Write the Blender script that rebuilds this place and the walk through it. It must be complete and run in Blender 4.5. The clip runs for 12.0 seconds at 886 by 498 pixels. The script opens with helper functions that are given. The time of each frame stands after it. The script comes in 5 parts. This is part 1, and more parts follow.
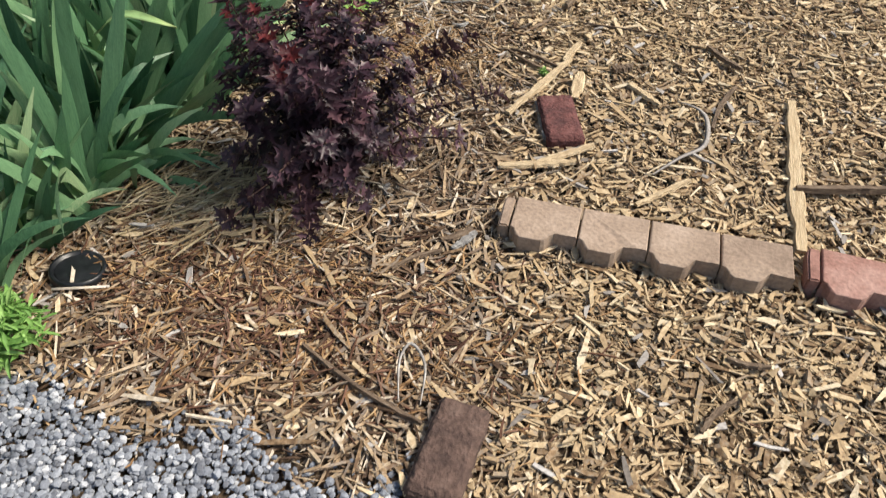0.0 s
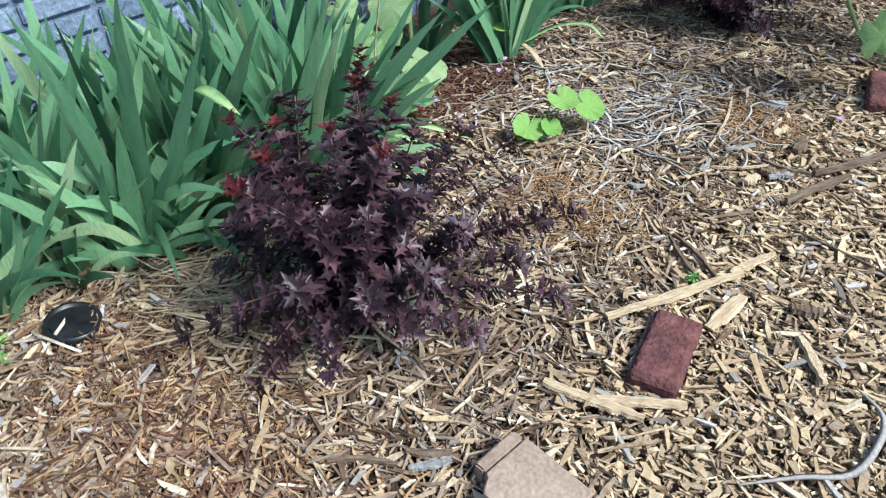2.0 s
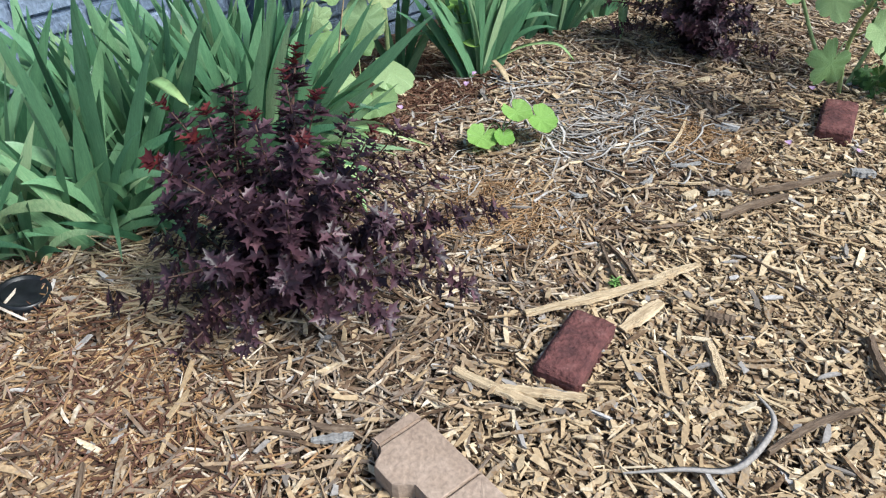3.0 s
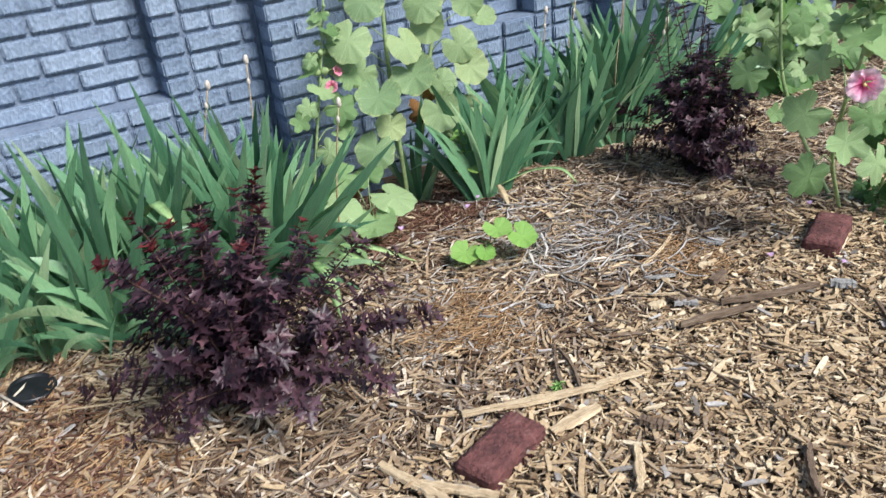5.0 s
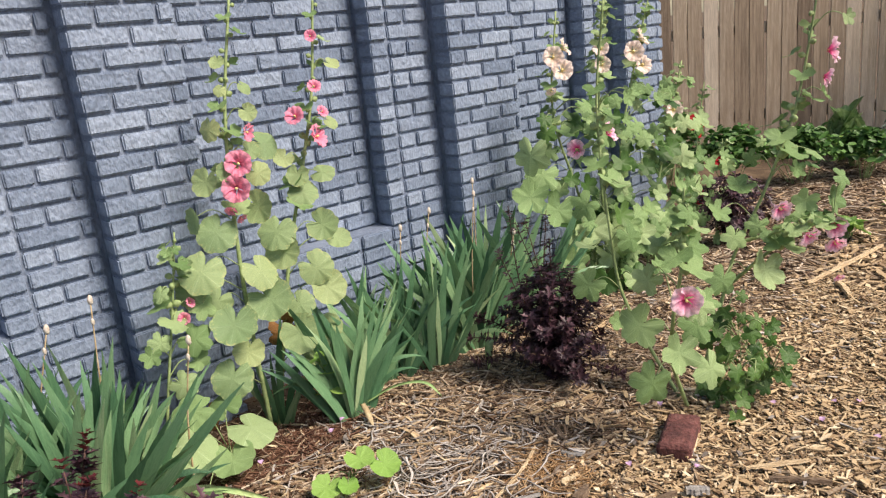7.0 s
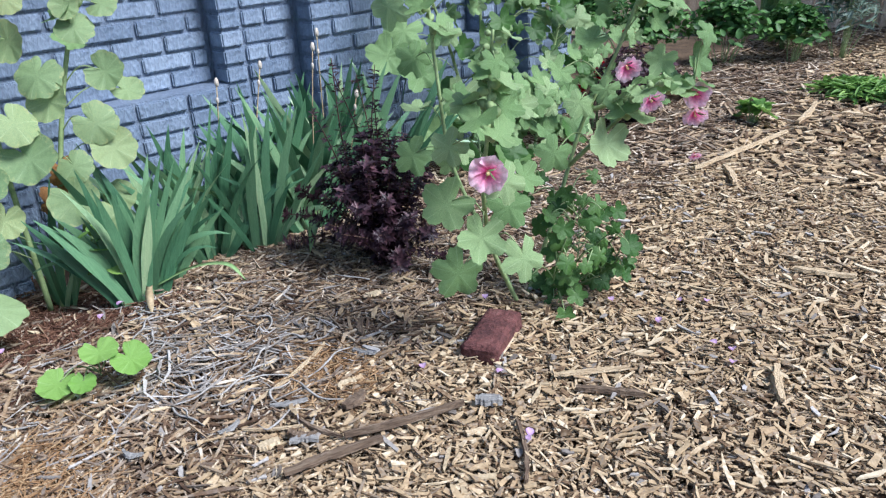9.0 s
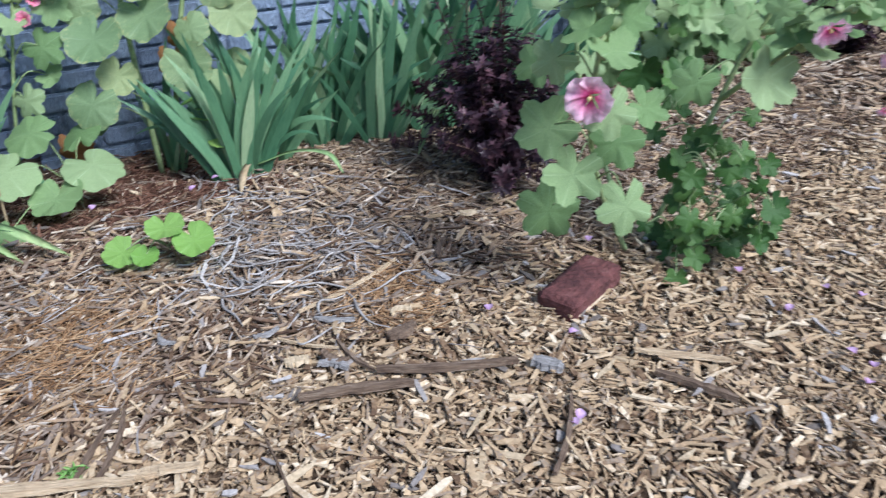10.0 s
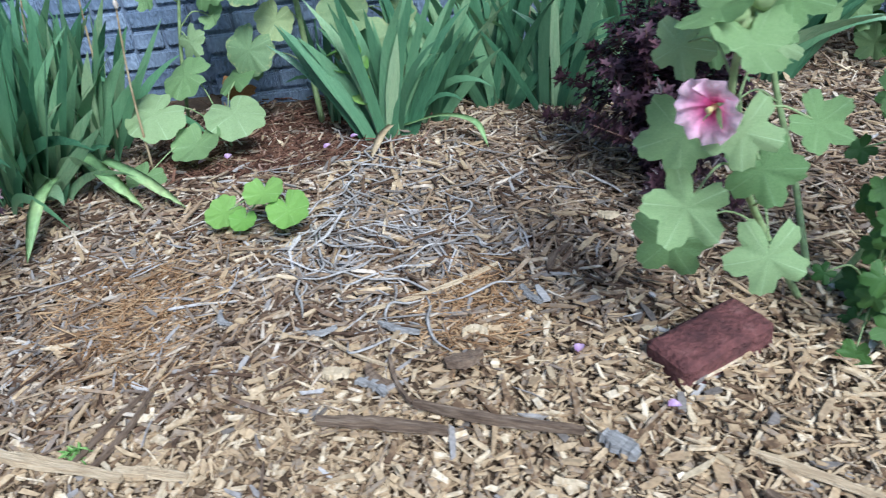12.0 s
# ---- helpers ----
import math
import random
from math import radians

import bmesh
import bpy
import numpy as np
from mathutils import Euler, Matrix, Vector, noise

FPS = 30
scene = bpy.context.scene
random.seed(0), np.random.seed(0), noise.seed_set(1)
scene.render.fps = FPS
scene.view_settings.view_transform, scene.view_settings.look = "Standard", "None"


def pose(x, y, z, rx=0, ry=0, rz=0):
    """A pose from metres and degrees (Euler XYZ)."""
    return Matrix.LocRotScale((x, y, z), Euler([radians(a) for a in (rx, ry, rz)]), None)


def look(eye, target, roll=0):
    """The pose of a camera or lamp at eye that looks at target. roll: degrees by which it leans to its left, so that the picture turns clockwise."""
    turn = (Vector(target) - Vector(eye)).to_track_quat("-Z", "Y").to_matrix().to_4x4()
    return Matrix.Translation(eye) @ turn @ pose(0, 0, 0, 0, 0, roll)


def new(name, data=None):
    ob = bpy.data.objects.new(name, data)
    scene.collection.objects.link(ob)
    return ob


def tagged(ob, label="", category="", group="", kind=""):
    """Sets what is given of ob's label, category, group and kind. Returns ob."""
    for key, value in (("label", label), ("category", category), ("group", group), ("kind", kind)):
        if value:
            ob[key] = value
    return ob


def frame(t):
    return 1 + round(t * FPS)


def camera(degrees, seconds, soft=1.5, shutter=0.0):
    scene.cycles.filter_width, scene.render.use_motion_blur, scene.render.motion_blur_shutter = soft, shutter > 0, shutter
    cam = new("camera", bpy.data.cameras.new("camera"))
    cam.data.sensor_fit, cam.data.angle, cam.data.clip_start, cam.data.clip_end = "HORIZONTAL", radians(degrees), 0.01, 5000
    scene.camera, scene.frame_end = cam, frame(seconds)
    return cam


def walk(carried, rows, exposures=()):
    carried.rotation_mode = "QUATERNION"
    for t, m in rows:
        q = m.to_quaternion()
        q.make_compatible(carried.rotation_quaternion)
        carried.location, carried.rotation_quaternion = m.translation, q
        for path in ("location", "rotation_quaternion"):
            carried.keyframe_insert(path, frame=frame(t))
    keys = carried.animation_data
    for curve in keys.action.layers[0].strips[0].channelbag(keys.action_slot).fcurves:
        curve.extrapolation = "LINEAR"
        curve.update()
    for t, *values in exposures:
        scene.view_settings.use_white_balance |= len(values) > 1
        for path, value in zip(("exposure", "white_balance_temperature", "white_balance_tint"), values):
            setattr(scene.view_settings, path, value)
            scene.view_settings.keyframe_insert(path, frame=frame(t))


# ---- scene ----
cam = camera(60.3, 12.0, 1.2, 0.2)
PATH = [
    (0, (0.27, 0.134, 1.2), (-0.1, 1.479, -0.232), 0.4),
    (0.5, (0.332, 0.25, 1.228), (-0.17, 1.656, -0.103), -0.1),
    (1, (0.37, 0.497, 1.188), (-0.393, 1.851, -0.07), -1.3),
    (1.3, (0.419, 0.616, 1.198), (-0.505, 1.903, -0.023), -3.5),
    (1.5, (0.446, 0.716, 1.189), (-0.537, 1.919, -0.07), -4.0),
    (2, (0.586, 0.822, 1.13), (-0.56, 1.82, -0.171), -2.3),
    (2.5, (0.69, 0.897, 1.143), (-0.504, 1.837, -0.158), -1.4),
    (2.7, (0.73, 0.903, 1.132), (-0.465, 1.874, -0.145), -1.0),
    (4.3, (1.045, 0.97, 1.104), (-0.438, 1.78, 0.033), -5.4),
    (4.5, (1.076, 1.023, 1.106), (-0.438, 1.812, 0.065), -5.9),
    (5, (1.126, 1.143, 1.106), (-0.426, 1.994, 0.176), -6.3),
    (5.3, (1.133, 1.165, 1.126), (-0.431, 2.105, 0.308), -6.1),
    (5.5, (1.12, 1.181, 1.158), (-0.44, 2.165, 0.383), -5.8),
    (6, (1.128, 1.198, 1.226), (-0.421, 2.299, 0.601), -6.1),
    (6.5, (1.133, 1.217, 1.246), (-0.393, 2.399, 0.721), -5.9),
    (7, (1.144, 1.249, 1.226), (-0.347, 2.472, 0.695), -6.1),
    (7.5, (1.176, 1.291, 1.143), (-0.231, 2.567, 0.515), -5.9),
    (7.7, (1.177, 1.344, 1.142), (-0.16, 2.662, 0.452), -5.4),
    (9.3, (1.16, 1.963, 0.996), (-0.233, 3.088, 0.105), -1.8),
    (9.5, (1.169, 2.055, 0.987), (-0.268, 3.086, 0.054), -0.9),
    (10, (1.09, 2.143, 0.963), (-0.439, 2.899, -0.082), -0.7),
    (10.5, (0.922, 2.221, 0.946), (-0.685, 2.522, -0.206), -5.6),
    (11, (0.873, 2.242, 0.933), (-0.729, 2.412, -0.252), -5.8),
    (11.5, (0.854, 2.315, 0.938), (-0.755, 2.422, -0.245), -6.2),
    (12, (0.895, 2.552, 0.916), (-0.737, 2.623, -0.238), -5.8),
]
EXPOSURES = [(0.0, 0.84, 7200, 9), (0.5, 0.95, 6000, 8), (1.0, 1.04, 5500, 3), (1.5, 1.1, 5600, 4), (2.0, 1.08, 5800, 4), (2.5, 1.0, 5950, 5), (4.5, 0.84, 6600, 9), (5.5, 0.95, 6000, 10), (6.5, 0.89, 7500, 15), (7.0, 0.89, 7600, 16), (7.5, 1.0, 6600, 13), (9.5, 0.78, 5700, 11), (10.0, 0.7, 5600, 13), (11.0, 0.78, 5400, 8), (12.0, 0.74, 5400, 7)]
SKY, SUN = 0.085, 3.4
walk(cam, [(t, look(eye, target, roll)) for t, eye, target, roll in PATH], EXPOSURES)

# ---- light ----
world = bpy.data.worlds.new("sky")
scene.world = world
world.use_nodes = True
sky = world.node_tree.nodes.new("ShaderNodeTexSky")
sky.sky_type, sky.sun_disc = "NISHITA", False
sky.sun_elevation, sky.sun_rotation = radians(49), radians(68)
background = world.node_tree.nodes["Background"]
background.inputs["Strength"].default_value = SKY
world.node_tree.links.new(sky.outputs[0], background.inputs[0])
sun = new("sun", bpy.data.lights.new("sun", "SUN"))
sun.data.energy, sun.data.angle, sun.data.color = SUN, radians(21), (1.0, 0.96, 0.9)
sun.matrix_world = look((4.8, 1.9, 6.0), (0, 0, 0))


# ---- materials ----
def ramp_node(nt, stops):
    r = nt.nodes.new("ShaderNodeValToRGB")
    els = r.color_ramp.elements
    while len(els) < len(stops):
        els.new(0.5)
    for e, (p, c) in zip(els, stops):
        e.position, e.color = p, (*c, 1)
    return r


def mat(name, stops, scale=6.0, detail=4.0, rough=0.7, bump=0.3, bscale=80.0, source="noise", spread=0.35, thin=0.0, stretch=(1, 1, 1), depth=0.004, spec=0.4, veins=0):
    """A surface: colours by noise, by island or by object, mottled by a finer noise, with relief."""
    m = bpy.data.materials.new(name)
    m.use_nodes = True
    nt = m.node_tree
    ln = nt.links.new
    b = nt.nodes["Principled BSDF"]
    b.inputs["Roughness"].default_value = rough
    b.inputs["Specular IOR Level"].default_value = spec
    tc = nt.nodes.new("ShaderNodeTexCoord")
    mp = nt.nodes.new("ShaderNodeMapping")
    mp.inputs["Scale"].default_value = stretch
    ln(tc.outputs["Object"], mp.inputs["Vector"])
    n1 = nt.nodes.new("ShaderNodeTexNoise")
    n1.inputs["Scale"].default_value, n1.inputs["Detail"].default_value = scale, detail
    ln(mp.outputs[0], n1.inputs["Vector"])
    r = ramp_node(nt, stops)
    if source == "noise":
        ln(n1.outputs["Fac"], r.inputs[0])
    else:
        g = nt.nodes.new("ShaderNodeNewGeometry" if source == "island" else "ShaderNodeObjectInfo")
        k = nt.nodes.new("ShaderNodeMath")
        k.operation = "MULTIPLY_ADD"
        k.inputs[1].default_value = spread
        s = nt.nodes.new("ShaderNodeMath")
        s.operation = "SUBTRACT"
        s.inputs[1].default_value = 0.5
        ln(n1.outputs["Fac"], s.inputs[0])
        ln(s.outputs[0], k.inputs[0])
        ln(g.outputs["Random Per Island" if source == "island" else "Random"], k.inputs[2])
        ln(k.outputs[0], r.inputs[0])
    n2 = nt.nodes.new("ShaderNodeTexNoise")
    n2.inputs["Scale"].default_value, n2.inputs["Detail"].default_value = bscale, 5
    ln(mp.outputs[0], n2.inputs["Vector"])
    hv = nt.nodes.new("ShaderNodeHueSaturation")
    mr = nt.nodes.new("ShaderNodeMapRange")
    mr.inputs[1].default_value, mr.inputs[2].default_value, mr.inputs[3].default_value, mr.inputs[4].default_value = 0.3, 0.7, 0.78, 1.2
    ln(n2.outputs["Fac"], mr.inputs[0])
    ln(mr.outputs[0], hv.inputs["Value"])
    ln(r.outputs[0], hv.inputs["Color"])
    colour = hv.outputs[0]
    if veins:
        # pale ribs that fan out from the leaf stalk
        xyz = nt.nodes.new("ShaderNodeSeparateXYZ")
        ln(tc.outputs["Object"], xyz.inputs[0])
        ops = []
        for op, value in (("ARCTAN2", None), ("MULTIPLY", veins), ("COSINE", None), ("SUBTRACT", 0.991), ("MULTIPLY", 60.0)):
            k = nt.nodes.new("ShaderNodeMath")
            k.operation = op
            if op == "ARCTAN2":
                ln(xyz.outputs["X"], k.inputs[0])
                ln(xyz.outputs["Y"], k.inputs[1])
            else:
                ln(ops[-1].outputs[0], k.inputs[0])
                if value is not None:
                    k.inputs[1].default_value = value
            ops.append(k)
        ops[-1].use_clamp = True
        rib = nt.nodes.new("ShaderNodeMix")
        rib.data_type = "RGBA"
        pale = nt.nodes.new("ShaderNodeHueSaturation")
        pale.inputs["Value"].default_value, pale.inputs["Saturation"].default_value = 1.45, 0.8
        ln(hv.outputs[0], pale.inputs["Color"])
        ln(ops[-1].outputs[0], rib.inputs["Factor"])
        ln(hv.outputs[0], rib.inputs["A"])
        ln(pale.outputs[0], rib.inputs["B"])
        colour = rib.outputs["Result"]
    ln(colour, b.inputs["Base Color"])
    if bump:
        bp = nt.nodes.new("ShaderNodeBump")
        bp.inputs["Strength"].default_value, bp.inputs["Distance"].default_value = bump, depth
        ln(n2.outputs["Fac"], bp.inputs["Height"])
        ln(bp.outputs[0], b.inputs["Normal"])
    if thin:
        t = nt.nodes.new("ShaderNodeBsdfTranslucent")
        mx = nt.nodes.new("ShaderNodeMixShader")
        mx.inputs[0].default_value = thin
        ln(colour, t.inputs[0])
        ln(b.outputs[0], mx.inputs[1])
        ln(t.outputs[0], mx.inputs[2])
        ln(mx.outputs[0], nt.nodes["Material Output"].inputs[0])
    return m


def margins(m, colour, start):
    """Lets a leaf turn towards its margin, unevenly."""
    nt = m.node_tree
    v = nt.nodes.new("ShaderNodeVectorMath")
    v.operation = "LENGTH"
    nt.links.new(nt.nodes["Texture Coordinate"].outputs["Object"], v.inputs[0])
    k = nt.nodes.new("ShaderNodeMath")
    k.operation = "MULTIPLY_ADD"
    k.inputs[1].default_value = 1.6
    nt.links.new(nt.nodes["Noise Texture"].outputs["Fac"], k.inputs[0])
    nt.links.new(v.outputs["Value"], k.inputs[2])
    r = nt.nodes.new("ShaderNodeMapRange")
    r.inputs[1].default_value, r.inputs[2].default_value, r.inputs[3].default_value, r.inputs[4].default_value = start, start + 0.5, 0.0, 0.75
    nt.links.new(k.outputs[0], r.inputs[0])
    mx = nt.nodes.new("ShaderNodeMix")
    mx.data_type = "RGBA"
    mx.inputs["B"].default_value = (*colour, 1)
    nt.links.new(r.outputs[0], mx.inputs["Factor"])
    nt.links.new(nt.nodes["Color Ramp"].outputs[0], mx.inputs["A"])
    nt.links.new(mx.outputs["Result"], nt.nodes["Hue/Saturation/Value"].inputs["Color"])


def radial(name, stops, reach, rough=0.6, thin=0.42):
    """Petal or leaf colours from the middle outwards, with fine streaks."""
    m = mat(name, [(0, (1, 1, 1)), (1, (1, 1, 1))], rough=rough, bump=0.15, thin=thin, bscale=120)
    nt = m.node_tree
    tc = nt.nodes["Texture Coordinate"]
    v = nt.nodes.new("ShaderNodeVectorMath")
    v.operation = "LENGTH"
    d = nt.nodes.new("ShaderNodeMath")
    d.operation = "DIVIDE"
    d.inputs[1].default_value = reach
    nt.links.new(tc.outputs["Object"], v.inputs[0])
    nt.links.new(v.outputs["Value"], d.inputs[0])
    r = ramp_node(nt, stops)
    nt.links.new(d.outputs[0], r.inputs[0])
    nt.links.new(r.outputs[0], nt.nodes["Hue/Saturation/Value"].inputs["Color"])
    return m


SOIL = mat("soil", [(0.3, (0.055, 0.036, 0.023)), (0.55, (0.115, 0.077, 0.047)), (0.75, (0.18, 0.127, 0.08))], 9, 8, 0.95, 0.8, 70, depth=0.01)
CHIP = mat("chip_wood", [(0, (0.12, 0.075, 0.045)), (0.12, (0.235, 0.155, 0.088)), (0.25, (0.28, 0.225, 0.168)), (0.36, (0.35, 0.247, 0.145)), (0.7, (0.445, 0.33, 0.2)), (0.92, (0.54, 0.425, 0.28)), (1, (0.66, 0.55, 0.395))], 90, 6, 0.88, 0.6, 140, "island", 0.8, depth=0.002, spec=0.25)
BARK = mat("shredded_bark", [(0, (0.055, 0.033, 0.022)), (0.25, (0.15, 0.094, 0.058)), (0.45, (0.235, 0.19, 0.152)), (0.65, (0.29, 0.2, 0.122)), (0.85, (0.41, 0.315, 0.215)), (1, (0.6, 0.52, 0.42))], 55, 6, 0.88, 0.5, 160, "island", 0.7, depth=0.002, spec=0.25)
PALEW = mat("fresh_pale_wood", [(0, (0.32, 0.23, 0.14)), (0.5, (0.48, 0.38, 0.245)), (1, (0.64, 0.54, 0.39))], 70, 6, 0.85, 0.6, 150, "island", 0.7, depth=0.002, spec=0.25)
GREYW = mat("grey_weathered_wood", [(0.3, (0.17, 0.16, 0.15)), (0.55, (0.29, 0.28, 0.27)), (0.8, (0.42, 0.41, 0.395))], 14, 6, 0.8, 0.7, 60, stretch=(2, 14, 14))
CURL = mat("twisted_dry_leaf", [(0.3, (0.22, 0.2, 0.185)), (0.5, (0.35, 0.33, 0.31)), (0.75, (0.52, 0.5, 0.475))], 40, 4, 0.8, 0.4, 160, depth=0.002, spec=0.25)
LITTER = mat("dry_leaf_litter", [(0, (0.14, 0.118, 0.1)), (0.4, (0.255, 0.23, 0.21)), (0.8, (0.37, 0.345, 0.325)), (1, (0.52, 0.49, 0.465))], 40, 3, 0.8, 0.3, 160, "island", 0.4, depth=0.002, spec=0.25)
CRUMB = mat("chip_crumb", [(0, (0.16, 0.11, 0.066)), (0.4, (0.27, 0.193, 0.117)), (0.7, (0.32, 0.25, 0.172)), (1, (0.43, 0.335, 0.215))], 40, 3, 0.9, 0.4, 160, "island", 0.4, depth=0.002, spec=0.2)
DARKF = mat("red_brown_fibre", [(0, (0.045, 0.02, 0.014)), (0.6, (0.12, 0.058, 0.036)), (0.9, (0.2, 0.11, 0.075)), (1, (0.34, 0.24, 0.19))], 40, 3, 0.85, 0.3, 160, "island", 0.3, depth=0.002, spec=0.25)
NEEDLE = mat("orange_fibre", [(0, (0.16, 0.088, 0.042)), (0.5, (0.33, 0.195, 0.098)), (1, (0.46, 0.32, 0.18))], 40, 3, 0.85, 0.3, 160, "island", 0.4, depth=0.002, spec=0.2)
PLANKW = mat("split_wood", [(0.3, (0.4, 0.285, 0.17)), (0.55, (0.57, 0.44, 0.28)), (0.8, (0.7, 0.58, 0.41))], 14, 6, 0.85, 0.9, 60, stretch=(1, 14, 14))
TWIG = mat("grey_twig", [(0.3, (0.075, 0.048, 0.032)), (0.55, (0.165, 0.115, 0.078)), (0.8, (0.29, 0.23, 0.17))], 20, 5, 0.85, 0.7, 60, stretch=(1, 10, 10))
STONE = mat("gravel_stone", [(0, (0.11, 0.118, 0.14)), (0.4, (0.19, 0.207, 0.24)), (0.8, (0.29, 0.31, 0.35)), (1, (0.5, 0.51, 0.535))], 40, 4, 0.8, 0.4, 150, "island", 0.35, depth=0.002)
PAINT = mat("slate_blue_paint", [(0.3, (0.126, 0.165, 0.237)), (0.5, (0.162, 0.208, 0.288)), (0.75, (0.207, 0.255, 0.342))], 7, 6, 0.62, 1.0, 60, depth=0.008, spec=0.45, stretch=(1, 1.8, 0.8))
PAINTB = mat("slate_blue_brick", [(0, (0.142, 0.192, 0.277)), (0.5, (0.192, 0.25, 0.346)), (1, (0.255, 0.32, 0.425))], 9, 6, 0.5, 0.9, 44, "object", 0.8, depth=0.011, spec=0.5, stretch=(1, 1.9, 1.0))
PAINTJ = mat("slate_blue_joined_brick", [(0, (0.142, 0.192, 0.277)), (0.5, (0.192, 0.25, 0.346)), (1, (0.255, 0.32, 0.425))], 9, 6, 0.5, 0.9, 44, "island", 0.8, depth=0.011, spec=0.5, stretch=(1, 1.9, 1.0))
CEDAR = mat("weathered_cedar", [(0, (0.2, 0.145, 0.105)), (0.35, (0.36, 0.275, 0.2)), (0.7, (0.49, 0.395, 0.305)), (1, (0.62, 0.52, 0.42))], 5, 6, 0.85, 0.8, 40, "object", 1.2, stretch=(9, 9, 0.35))
CLAY = mat("red_clay_brick", [(0.3, (0.075, 0.03, 0.03)), (0.55, (0.13, 0.048, 0.044)), (0.78, (0.21, 0.1, 0.092))], 22, 8, 0.9, 1.0, 90, depth=0.008)
CLAYD = mat("dark_clay_brick", [(0.3, (0.065, 0.04, 0.034)), (0.55, (0.11, 0.068, 0.055)), (0.8, (0.17, 0.115, 0.095))], 22, 8, 0.9, 1.0, 90, depth=0.008)
MORTAR = mat("old_mortar", [(0.3, (0.2, 0.18, 0.16)), (0.7, (0.36, 0.34, 0.31))], 60, 5, 0.95, 1.0, 150)
CONC = mat("tan_concrete", [(0.3, (0.225, 0.16, 0.12)), (0.55, (0.31, 0.23, 0.175)), (0.8, (0.42, 0.325, 0.26))], 9, 8, 0.85, 0.45, 120)
CONCR = mat("red_concrete", [(0.3, (0.18, 0.085, 0.068)), (0.5, (0.28, 0.145, 0.118)), (0.72, (0.42, 0.27, 0.23))], 9, 8, 0.85, 0.45, 120)
BLACK = mat("black_plastic", [(0.3, (0.006, 0.007, 0.009)), (0.8, (0.018, 0.02, 0.024))], 20, 3, 0.35, 0.1, 80)
IRIS = mat("iris_blade", [(0, (0.06, 0.17, 0.088)), (0.4, (0.152, 0.335, 0.175)), (0.8, (0.27, 0.48, 0.255)), (1, (0.46, 0.62, 0.36))], 7, 3, 0.32, 0.25, 60, "object", 0.6, 0.36, (30, 30, 1.5), 0.002, 0.65)
PALE = mat("pale_iris_blade", [(0.3, (0.27, 0.46, 0.19)), (0.5, (0.38, 0.56, 0.25)), (0.72, (0.58, 0.62, 0.3))], 6, 3, 0.45, 0.2, 60, thin=0.3)
STRAW = mat("dry_straw", [(0.3, (0.36, 0.25, 0.13)), (0.6, (0.55, 0.44, 0.28)), (0.8, (0.68, 0.6, 0.45))], 12, 4, 0.8, 0.3, 90, thin=0.15)
PAPERY = mat("papery_bud", [(0.3, (0.62, 0.52, 0.42)), (0.7, (0.85, 0.8, 0.74))], 30, 4, 0.7, 0.3, 90, thin=0.3)
LEAFY = mat("yellowing_leaf", [(0, (0.19, 0.3, 0.14)), (0.5, (0.28, 0.39, 0.185)), (0.85, (0.37, 0.46, 0.215)), (1, (0.5, 0.52, 0.24))], 9, 6, 0.6, 0.35, 70, "object", 0.5, 0.32, depth=0.003, veins=5)
LEAFG = mat("mallow_leaf", [(0, (0.135, 0.25, 0.09)), (0.5, (0.245, 0.39, 0.16)), (1, (0.37, 0.5, 0.25))], 18, 4, 0.5, 0.5, 70, "object", 0.5, 0.34, depth=0.004, veins=5)
# the vine's own dark green, also used as painted shade among the cream hollyhocks
LEAFD = mat("vine_and_shaded_leaf", [(0, (0.03, 0.085, 0.02)), (0.5, (0.055, 0.14, 0.03)), (1, (0.1, 0.2, 0.05))], 18, 4, 0.45, 0.3, 70, "object", 0.35, 0.3, depth=0.003, veins=5)
SEEDL = mat("bright_seedling_leaf", [(0, (0.15, 0.34, 0.06)), (0.6, (0.22, 0.42, 0.085)), (1, (0.29, 0.48, 0.13))], 18, 4, 0.6, 0.3, 70, "object", 0.35, 0.35, depth=0.003, veins=5)
margins(LEAFY, (0.5, 0.5, 0.23), 1.7)
BROWNL = mat("withered_leaf", [(0.3, (0.2, 0.085, 0.03)), (0.6, (0.38, 0.19, 0.07)), (0.8, (0.5, 0.3, 0.14))], 18, 4, 0.8, 0.5, 60, thin=0.2)
STEM = mat("green_stem", [(0.3, (0.19, 0.27, 0.11)), (0.6, (0.28, 0.37, 0.17)), (0.8, (0.37, 0.44, 0.22))], 20, 4, 0.6, 0.3, 90)
DARKSTEM = mat("dark_stem", [(0.3, (0.05, 0.025, 0.02)), (0.8, (0.13, 0.075, 0.055))], 20, 4, 0.8, 0.4, 90)
PURPLE = mat("purple_foliage", [(0, (0.018, 0.009, 0.014)), (0.5, (0.045, 0.021, 0.032)), (0.85, (0.085, 0.041, 0.056)), (1, (0.14, 0.07, 0.084))], 30, 3, 0.45, 0.3, 90, "island", 0.3, 0.16, depth=0.002, spec=0.45)
REDTIP = mat("red_young_foliage", [(0, (0.055, 0.009, 0.012)), (0.6, (0.095, 0.014, 0.016)), (1, (0.15, 0.026, 0.024))], 30, 3, 0.5, 0.3, 90, "island", 0.3, 0.25, depth=0.002)
GREENS = mat("hedge_foliage", [(0, (0.028, 0.085, 0.02)), (0.5, (0.055, 0.15, 0.035)), (1, (0.11, 0.24, 0.06))], 30, 3, 0.5, 0.3, 90, "island", 0.3, 0.2)
